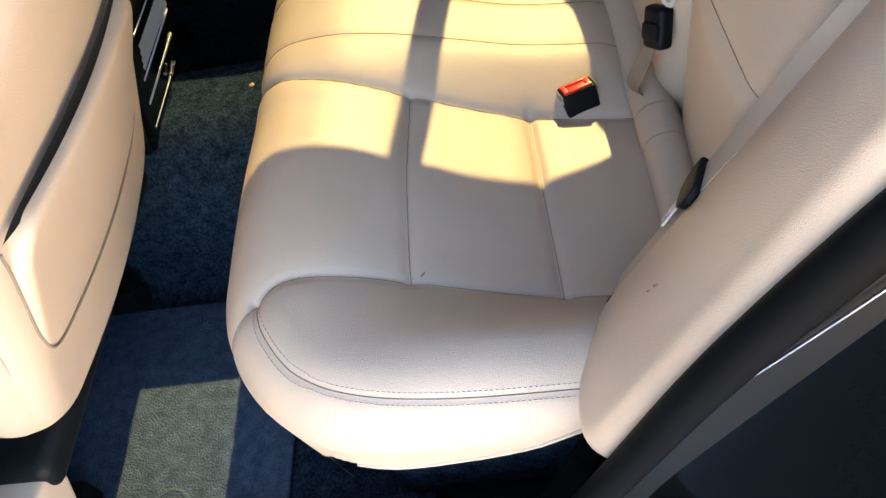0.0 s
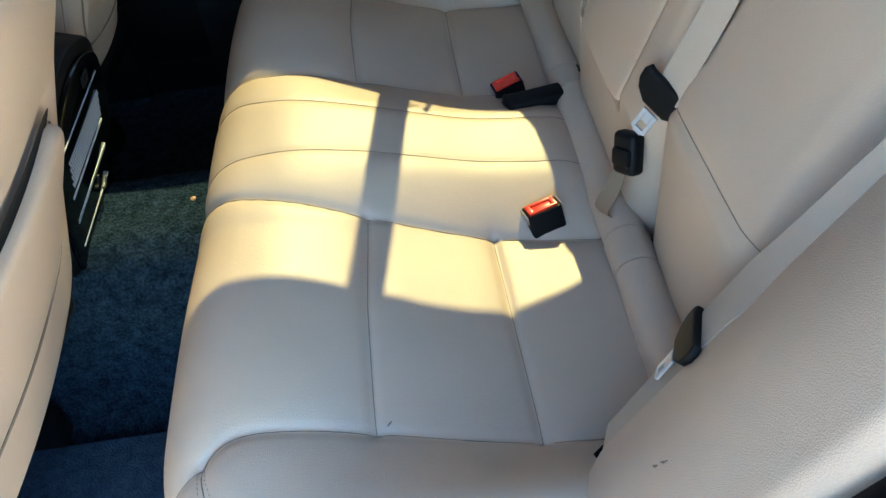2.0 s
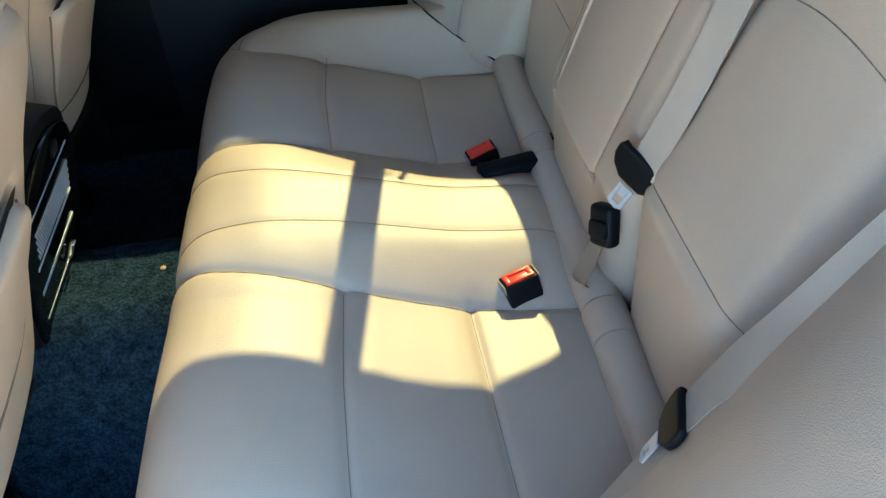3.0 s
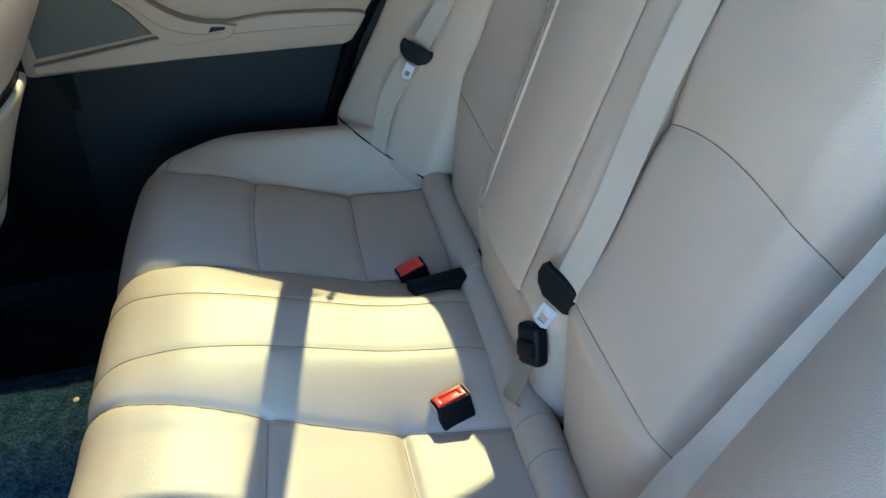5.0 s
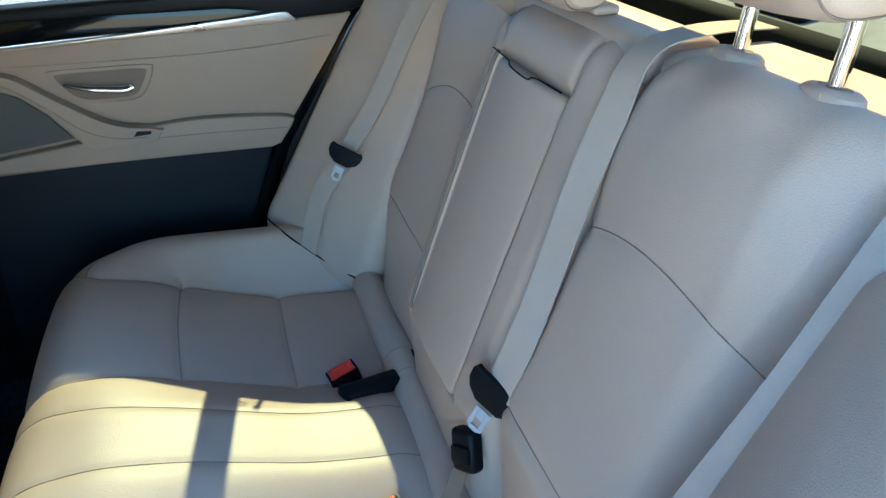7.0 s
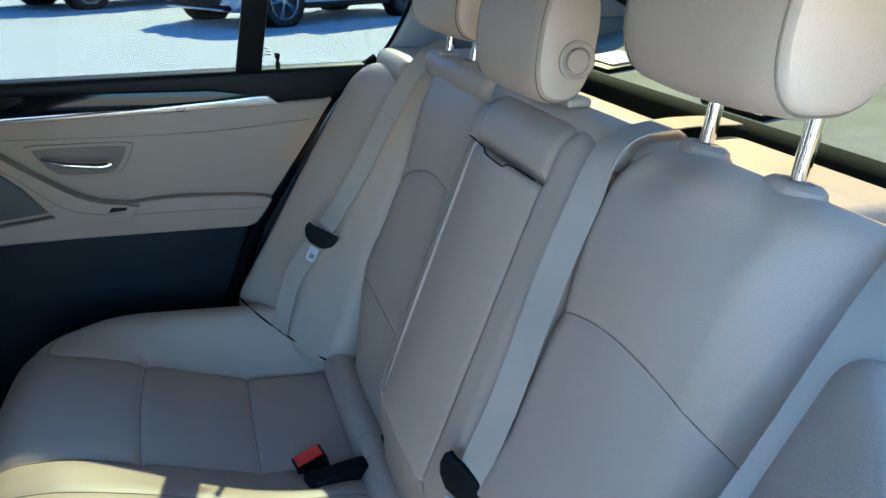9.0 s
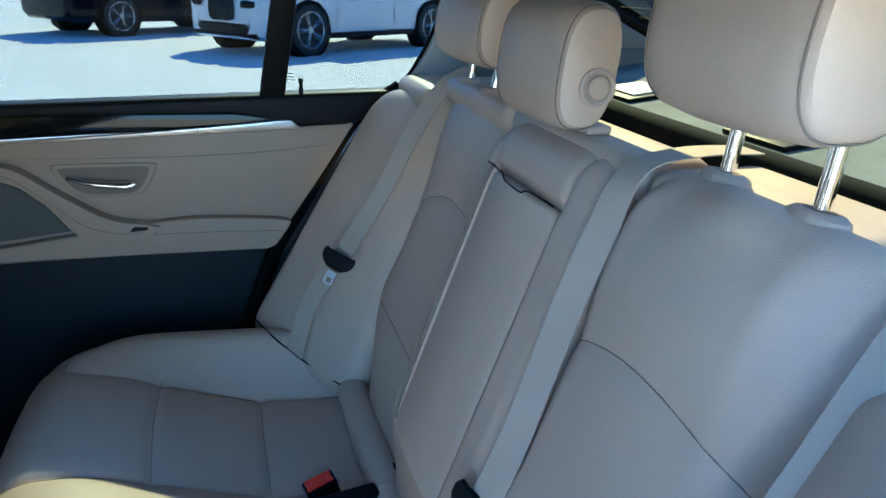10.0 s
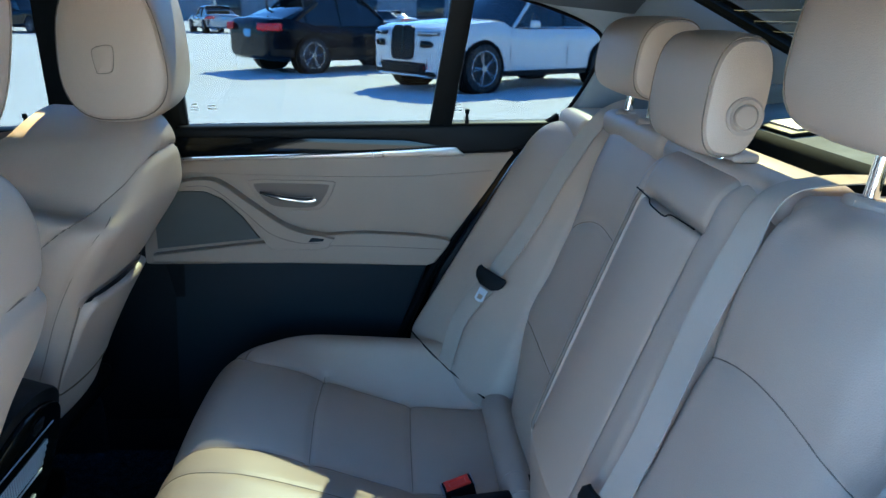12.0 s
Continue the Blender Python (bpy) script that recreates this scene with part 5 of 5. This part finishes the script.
def buckle(at, turn, label, red=True, size=(0.050, 0.026, 0.022)):
    t = thing("belt_buckle", label, "belt buckle", "belt buckles", at=at)
    m = Euler([radians(a) for a in turn]).to_matrix()
    l, w, h = size
    if not red:
        part("buckle_body", box((l, w, h), (0, 0, 0), 0.006, 3, m), BLACKP, t)
        part("buckle_end", box((0.012, w + 0.006, h * 0.8), m @ Vector((-l / 2, 0, 0)), 0.004, 2, m), BLACKP, t)
        return t
    # a deep black housing whose lower part sits in the cushion
    side = [(-w / 2, h / 2), (w / 2, h / 2), (w / 2 - 0.002, -0.040), (-w / 2 - 0.008, -0.040), (-w / 2 - 0.004, -0.006)]
    part("buckle_body", prism(side, lambda u, v, d: m @ Vector((d - l / 2, u, v)), l, 0.004, 3), BLACKP, t)
    bm = bmesh.new()
    for (dx, dy, sx, sy, hz) in ((0, -0.0080, l - 0.008, 0.0050, 0.0), (0, 0.0080, l - 0.008, 0.0050, 0.0), (-l / 2 + 0.008, 0, 0.007, w - 0.006, 0), (l / 2 - 0.008, 0, 0.007, w - 0.006, 0), (0, 0, l - 0.018, w - 0.014, -0.0025)):
        box((sx, sy, 0.007), m @ Vector((dx, dy, h / 2 + hz)), 0.0015, 2, m, bm=bm)
    part("release_button", bm, REDP, t, "red release button")
    for sx in (-1, 1):
        part("side_clip", box((0.0018, w - 0.002, 0.014), m @ Vector((sx * (l / 2 + 0.0005), 0, h / 2 - 0.006)), 0.0006, 1, m), SATIN, t)
    return t


buckle((0.086, -0.142, 0.619), (-10, -6, 16), "black belt buckle with red button in the cushion, sunlit")
buckle((0.086, 0.156, 0.616), (6, -14, 12), "black belt buckle with red button beside the far cushion")
buckle((0.122, 0.098, 0.628), (10, 2, 12), "black belt buckle lying flat on the cushion", False, (0.090, 0.030, 0.024))


part("scuff_mark", tube(cushion.line([(-0.137, -0.452), (-0.134, -0.449), (-0.132, -0.447)], 0.0002), [0.0005, 0.0010, 0.0005], 6), SEAMDARK, seat, "tiny dark mark")

# ---- outside: parked vehicles ----
CARWHITE = material("white_car_paint", (0.62, 0.63, 0.64), 0.2, vary=0.04, coat=1.0, rough_vary=0.03)
CARBLACK = material("blue_black_car_paint", (0.003, 0.005, 0.010), 0.12, vary=0.1, coat=0.1, spec=0.12, rough_vary=0.03)
CARGREY = material("silver_car_paint", (0.42, 0.43, 0.44), 0.22, 0.3, vary=0.06, coat=1.0)
CARGLASS = material("dark_car_glass", (0.015, 0.02, 0.026), 0.05, vary=0.1, rough_vary=0.02)
TYRE = material("tyre_rubber", (0.02, 0.02, 0.021), 0.8, grain=0.3, scale=90, vary=0.2)
RIM = material("alloy_rim", (0.36, 0.37, 0.39), 0.35, 0.9, vary=0.05)
LAMPRED = material("red_lamp", (0.55, 0.02, 0.03), 0.15, vary=0.05)
LAMPCLEAR = material("clear_lamp", (0.65, 0.68, 0.72), 0.12, 0.4, vary=0.05)


def vehicle(label, paint, L, W, H, wb, over, wheel_r, coupe, spokes, at, heading, bonnet=0.98, deck=1.02):
    """A parked car: front along +x of its own axes."""
    t = thing("parked_car", label, "car", "parked cars")
    xf, xr = L / 2, -L / 2
    fw = xf - over
    rw_ = fw - wb
    belt = 0.56 * H + 0.04
    g = 0.24
    hw = W / 2
    # lower body: stations of x, bottom, deck height, half width
    st = [(xf, 0.34, bonnet - 0.26, hw * 0.74), (xf - 0.03, 0.27, bonnet - 0.15, hw * 0.86), (xf - 0.14, 0.24, bonnet - 0.08, hw * 0.95), (xf - 0.45, g, bonnet - 0.02, hw * 0.99), (fw - 0.4, g, bonnet + 0.05, hw), (fw - 0.75, g, belt, hw),
          (0.0, g, belt, hw), (rw_ + 0.3, g, belt + 0.02, hw), (xr + 0.55, g, max(belt, deck), hw * 0.985), (xr + 0.16, 0.27, deck, hw * 0.95), (xr + 0.03, 0.32, deck - 0.10, hw * 0.88), (xr, 0.40, deck - 0.30, hw * 0.76)]
    st = smooth_line(st, 4)
    def section(x, zb, zt, w):
        z = lambda k: zb + (zt - zb) * k
        half = [(0, zb), (w * 0.80, zb), (w * 0.95, z(0.10)), (w * 0.985, z(0.30)), (w * 0.97, z(0.50)), (w, z(0.70)), (w * 0.985, z(0.86)), (w * 0.93, z(0.97)), (w * 0.80, zt), (0, zt + 0.02)]
        return [(x, y, q) for y, q in half] + [(x, -y, q) for y, q in half[-2:0:-1]]
    bm = bmesh.new()
    rings = [[bm.verts.new(p) for p in section(*s)] for s in st]
    n = len(rings[0])
    for r, q in zip(rings, rings[1:]):
        for k in range(n):
            bm.faces.new((r[k], r[(k + 1) % n], q[(k + 1) % n], q[k]))
    bm.faces.new(rings[0])
    bm.faces.new(rings[-1][::-1])
    bmesh.ops.recalc_face_normals(bm, faces=bm.faces)
    part("body", bm, paint, t)
    # cabin
    ws = fw - 0.72
    tail = xr + (0.28 if coupe else 0.22)
    roofs = [(ws, belt - 0.02), (ws - 0.75, H - 0.05), (ws - 1.25, H), (ws - 1.9, H - 0.01), ((tail + 1.15) if coupe else tail + 0.45, H - (0.14 if coupe else 0.06)), (tail + (0.5 if coupe else 0.25), H - (0.34 if coupe else 0.22)), (tail, deck - 0.02)]
    roofs = smooth_line(roofs, 4)
    bm = bmesh.new()
    rings = []
    for x, z in roofs:
        k = np.clip((z - belt) / (H - belt), 0, 1)
        wt = hw * (0.90 - 0.16 * k)
        zz = max(z, belt - 0.03)
        rings.append([bm.verts.new(p) for p in ((x, hw * 0.90, belt - 0.04), (x, wt, belt + (zz - belt) * 0.88), (x, wt * 0.9, zz - 0.01), (x, 0, zz + 0.012), (x, -wt * 0.9, zz - 0.01), (x, -wt, belt + (zz - belt) * 0.88), (x, -hw * 0.90, belt - 0.04))])
    for r, q in zip(rings, rings[1:]):
        for k in range(6):
            bm.faces.new((r[k], r[k + 1], q[k + 1], q[k]))
    bmesh.ops.recalc_face_normals(bm, faces=bm.faces)
    part("cabin_glass", bm, CARGLASS, t, "dark tinted car glass")
    bm = bmesh.new()
    rings = []
    for x, z in roofs[5:-5]:
        k = np.clip((z - belt) / (H - belt), 0, 1)
        wt = hw * (0.90 - 0.16 * k)
        rings.append([bm.verts.new((x, s * wt * f, z + d)) for s, f, d in ((1, 1.01, -0.075), (1, 0.92, 0.004), (1, 0, 0.025), (-1, 0.92, 0.004), (-1, 1.01, -0.075))])
    for r, q in zip(rings, rings[1:]):
        for k in range(4):
            bm.faces.new((r[k], r[k + 1], q[k + 1], q[k]))
    bmesh.ops.recalc_face_normals(bm, faces=bm.faces)
    part("roof", bm, paint, t)
    for s in (1, -1):
        for xa, xb, r in ((ws - 0.02, ws - 0.75, 0.035), (ws - 1.30, ws - 1.36, 0.03), (ws - 2.15, ws - 2.20, 0.03), (tail + 0.15, tail + (0.95 if coupe else 0.42), 0.06)):
            zb_, zt_ = belt, H - 0.07 if not (coupe and xa < 0 and r > 0.05) else H - 0.20
            part("pillar", tube([(xa, s * hw * 0.895, zb_ - 0.02), (xb, s * hw * 0.765, zt_)], r, 6), paint if r > 0.031 else CARGLASS, t)
        m = bmesh.new()
        box((0.20, 0.10, 0.13), (ws - 0.35, s * (hw + 0.09), belt + 0.05), 0.04, 3, bm=m)
        part("wing_mirror", m, paint, t)
        part("sill_strip", box((wb - wheel_r * 2.5, 0.03, 0.09), ((fw + rw_) / 2, s * hw * 0.97, 0.30), 0.01), BLACKP, t)
        part("window_line", tube([(ws - 0.1, s * hw * 0.925, belt - 0.005), (tail + 0.5, s * hw * 0.925, belt + 0.015)], 0.012, 6), SATIN if paint is not CARBLACK else BLACKP, t)
        for xd in (ws - 1.33, ws - 2.17, fw - 0.62):
            part("door_gap", box((0.008, 0.01, belt - 0.42), (xd, s * hw * 0.985, (belt + 0.40) / 2), 0.002), BLACKP, t)
        for xd in (ws - 1.15, ws - 2.0):
            part("door_handle", box((0.20, 0.03, 0.03), (xd, s * (hw + 0.002), belt - 0.12), 0.01), paint, t)
        hl = part("headlamp", box((0.12, 0.42, 0.075), (xf - 0.040, s * hw * 0.66, bonnet - 0.185), 0.018, 2, Euler((0, 0, radians(18 * s))).to_matrix()), CARGLASS, t, "slim dark headlamp")
        part("light_bar", box((0.124, 0.36, 0.022), (xf - 0.038, s * hw * 0.66, bonnet - 0.172), 0.006, 2, Euler((0, 0, radians(18 * s))).to_matrix()), LAMPCLEAR, hl)
        lh = part("lamp_housing", box((0.12, 0.32, 0.115), (xf - 0.030, s * hw * 0.66, bonnet - 0.345), 0.03, 2, Euler((0, 0, radians(18 * s))).to_matrix()), GLOSSBLACK, t)
        part("lamp_lens", box((0.124, 0.22, 0.030), (xf - 0.028, s * hw * 0.64, bonnet - 0.330), 0.010, 2, Euler((0, 0, radians(18 * s))).to_matrix()), LAMPCLEAR, lh)
        part("side_intake", prism([(0.0, 0.0), (0.10, 0.0), (0.15, 0.34), (0.05, 0.34)], lambda u, v, w: Vector((xf + 0.012 - 0.27 * u - w, s * (hw * 0.60 + u), 0.38 + v)), 0.09, 0.012), BLACKP, t)
        part("tail_lamp", box((0.16, 0.50, 0.15), (xr + 0.085, s * hw * 0.835, deck - 0.17), 0.035, 3, Euler((0, 0, radians(-40 * s))).to_matrix()), LAMPRED, t)
        for xw in (fw, rw_):
            m = Matrix.Translation((xw, s * (hw - 0.255), wheel_r)) @ Euler((radians(-90 * s), 0, 0)).to_matrix().to_4x4()
            arch_ = part("wheel_arch", lathe([(0.0, 0.0), (wheel_r + 0.055, 0.0), (wheel_r + 0.055, 0.262), (wheel_r + 0.03, 0.268), (0.0, 0.20)], m @ Matrix.Translation((0, 0, 0.0)), 36), RUBBER, t)
            whl = thing("wheel", "", "")
            whl.parent = t
            part("tyre", lathe([(wheel_r * 0.70, 0.02), (wheel_r * 0.95, 0.02), (wheel_r, 0.06), (wheel_r, 0.24), (wheel_r * 0.95, 0.275), (wheel_r * 0.72, 0.285), (wheel_r * 0.70, 0.26)], m, 40), TYRE, whl)
            bm = bmesh.new()
            tube([m @ Vector((wheel_r * 0.70 * math.cos(2 * math.pi * k / 32), wheel_r * 0.70 * math.sin(2 * math.pi * k / 32), 0.278)) for k in range(33)], 0.014, 6, bm=bm)
            lathe([(0.0, 0.25), (0.06, 0.25), (0.055, 0.282), (0.0, 0.285)], m, 16, bm=bm)
            for k in range(spokes):
                for da in (-0.12, 0.12):
                    a = 2 * math.pi * k / spokes
                    p0 = m @ Vector((0.04 * math.cos(a), 0.04 * math.sin(a), 0.272))
                    p1 = m @ Vector((wheel_r * 0.68 * math.cos(a + da), wheel_r * 0.68 * math.sin(a + da), 0.280))
                    tube([p0, p1], [0.014, 0.010], 6, bm=bm)
            part("rim", bm, RIM, whl, "silver alloy rim")
            part("brake_disc", lathe([(0.0, 0.20), (wheel_r * 0.62, 0.20), (wheel_r * 0.62, 0.215), (0.0, 0.215)], m, 28), BLACKP, whl)
    gz, gh = (bonnet + 0.42) / 2 + 0.02, (bonnet - 0.42) * 0.36
    for s in (1, -1):
        ov = smooth_line([(0.03, -1), (0.22, -1), (0.29, -0.6), (0.29, 0.55), (0.22, 1), (0.03, 1), (0.012, 0.5), (0.012, -0.6)], 3, True)
        gr = part("grille", prism(ov, lambda u, v, w: Vector((xf - 0.03 + 0.05 * w - 0.02 * v, s * u, gz + gh * v)), 1.0, 0), BLACKP, t, "black kidney grille")
        part("grille_frame", tube([(xf + 0.02 - 0.02 * v, s * u, gz + gh * v) for u, v in ov + ov[:1]], 0.012, 6), GLOSSBLACK if paint is CARWHITE else SATIN, gr)
    part("front_intake", box((0.08, W * 0.60, 0.18), (xf - 0.02, 0, 0.40), 0.04, 3), BLACKP, t)
    part("front_bumper", box((0.10, W * 0.80, 0.09), (xf - 0.045, 0, 0.315), 0.03, 3), BLACKP, t)
    part("front_lip", box((0.10, W * 0.66, 0.03), (xf - 0.02, 0, 0.28), 0.01, 2), paint, t)
    part("rear_diffuser", box((0.10, W * 0.62, 0.14), (xr + 0.07, 0, 0.42), 0.03, 3), BLACKP, t)
    part("plate", box((0.012, 0.30, 0.15), (xr + 0.005, 0, 0.80), 0.004), material("pale_blue_plate", (0.25, 0.45, 0.7), 0.5), t)
    t.matrix_basis = Matrix.Translation((at[0], at[1], 0.12)) @ Euler((0, 0, radians(heading))).to_matrix().to_4x4()
    return t


def set_by_wheel(axle, wheel, heading, L, over, wb, W, side):
    """Where the middle of a car lies, from one wheel's place on the ground."""
    lx = L / 2 - over - (wb if axle == "rear" else 0)
    ly = side * (W / 2 - 0.1)
    a = radians(heading)
    return wheel[0] - lx * math.cos(a) + ly * math.sin(a), wheel[1] - lx * math.sin(a) - ly * math.cos(a)


c1 = set_by_wheel("rear", (-1.80, 15.05), 38, 4.67, 0.86, 2.81, 1.90, -1)
vehicle("black coupe-roofed suv parked with its tail to the lot", CARBLACK, 4.67, 1.90, 1.62, 2.81, 0.86, 0.37, True, 5, c1, 38, 1.0, 1.10)
c2 = set_by_wheel("front", (1.35, 11.45), 216, 5.15, 0.90, 3.10, 2.0, 1)
vehicle("large white suv with kidney grille parked in the lot", CARWHITE, 5.15, 2.0, 1.82, 3.10, 0.90, 0.40, False, 5, c2, 216, 1.12, 1.20)
vehicle("black suv parked far across the lot", CARBLACK, 4.9, 1.95, 1.75, 2.97, 0.9, 0.38, False, 6, (-18.2, 38.4), -36, 1.06, 1.15)
vehicle("white saloon parked far across the lot", CARWHITE, 4.7, 1.85, 1.45, 2.85, 0.85, 0.34, True, 6, (-19.9, 35.4), -36, 0.90, 1.0)
vehicle("black suv parked beside a light pole far off", CARBLACK, 4.9, 1.95, 1.75, 2.97, 0.9, 0.38, False, 6, (-13.6, 42.5), 120, 1.06, 1.15)
vehicle("silver saloon parked far across the lot", CARGREY, 4.7, 1.85, 1.45, 2.85, 0.85, 0.34, True, 6, (-10.6, 44.0), 118, 0.90, 1.0)
vehicle("white saloon parked in a far row", CARWHITE, 4.7, 1.85, 1.45, 2.85, 0.85, 0.34, True, 6, (-1.0, 52.0), 150, 0.90, 1.0)

pole = thing("light_pole", "white steel light pole in the lot", "lamp post", at=(-11.4, 48.0, 0.12))
part("mast", tube([(0, 0, 0.7), (0, 0, 9.0)], [0.11, 0.07], 12), CARGREY, pole)
part("concrete_base", lathe([(0.0, 0.0), (0.30, 0.0), (0.30, 0.75), (0.0, 0.75)], Matrix.Identity(4), 20), CONCRETE, pole)
part("lamp_arm", box((1.2, 0.12, 0.10), (0.4, 0, 9.0), 0.03), CARGREY, pole)

# far building along the lot
WALLPAINT = material("grey_wall_paint", (0.30, 0.31, 0.33), 0.8, grain=0.2, scale=8, vary=0.1, patch=0.3)
PALEPANEL = material("pale_wall_panel", (0.78, 0.79, 0.78), 0.6, vary=0.05, patch=0.4)
far = thing("building", "long low grey building at the far edge of the lot", "building")
part("wall", box((90, 8, 6.5), (-5, 95, 3.35), 0.05), WALLPAINT, far)
part("parapet", box((91, 8.6, 0.5), (-5, 95, 6.8), 0.05), PALEPANEL, far)
for k in range(9):
    part("doorway", box((3.2, 0.3, 3.0), (-36 + 8 * k, 90.95, 1.62), 0.03), CARGLASS, far)
near_b = thing("building", "pale panelled showroom with tall glazing behind the car", "building")
part("wall", box((26, 10, 9.0), (27.0, 30.0, 4.62), 0.05), PALEPANEL, near_b)
for k in range(7):
    wdw = part("window", box((2.2, 0.2, 3.4), (16.0 + 3.4 * k, 24.95, 2.9), 0.03), CARGLASS, near_b)
    part("window_frame", box((0.10, 0.26, 3.5), (16.0 + 3.4 * k, 24.93, 2.9), 0.01), SATIN, wdw)
for k in range(14):
    part("siding_board", box((26.1, 0.06, 0.05), (27.0, 24.96, 0.6 + 0.6 * k), 0.01), WALLPAINT, near_b)
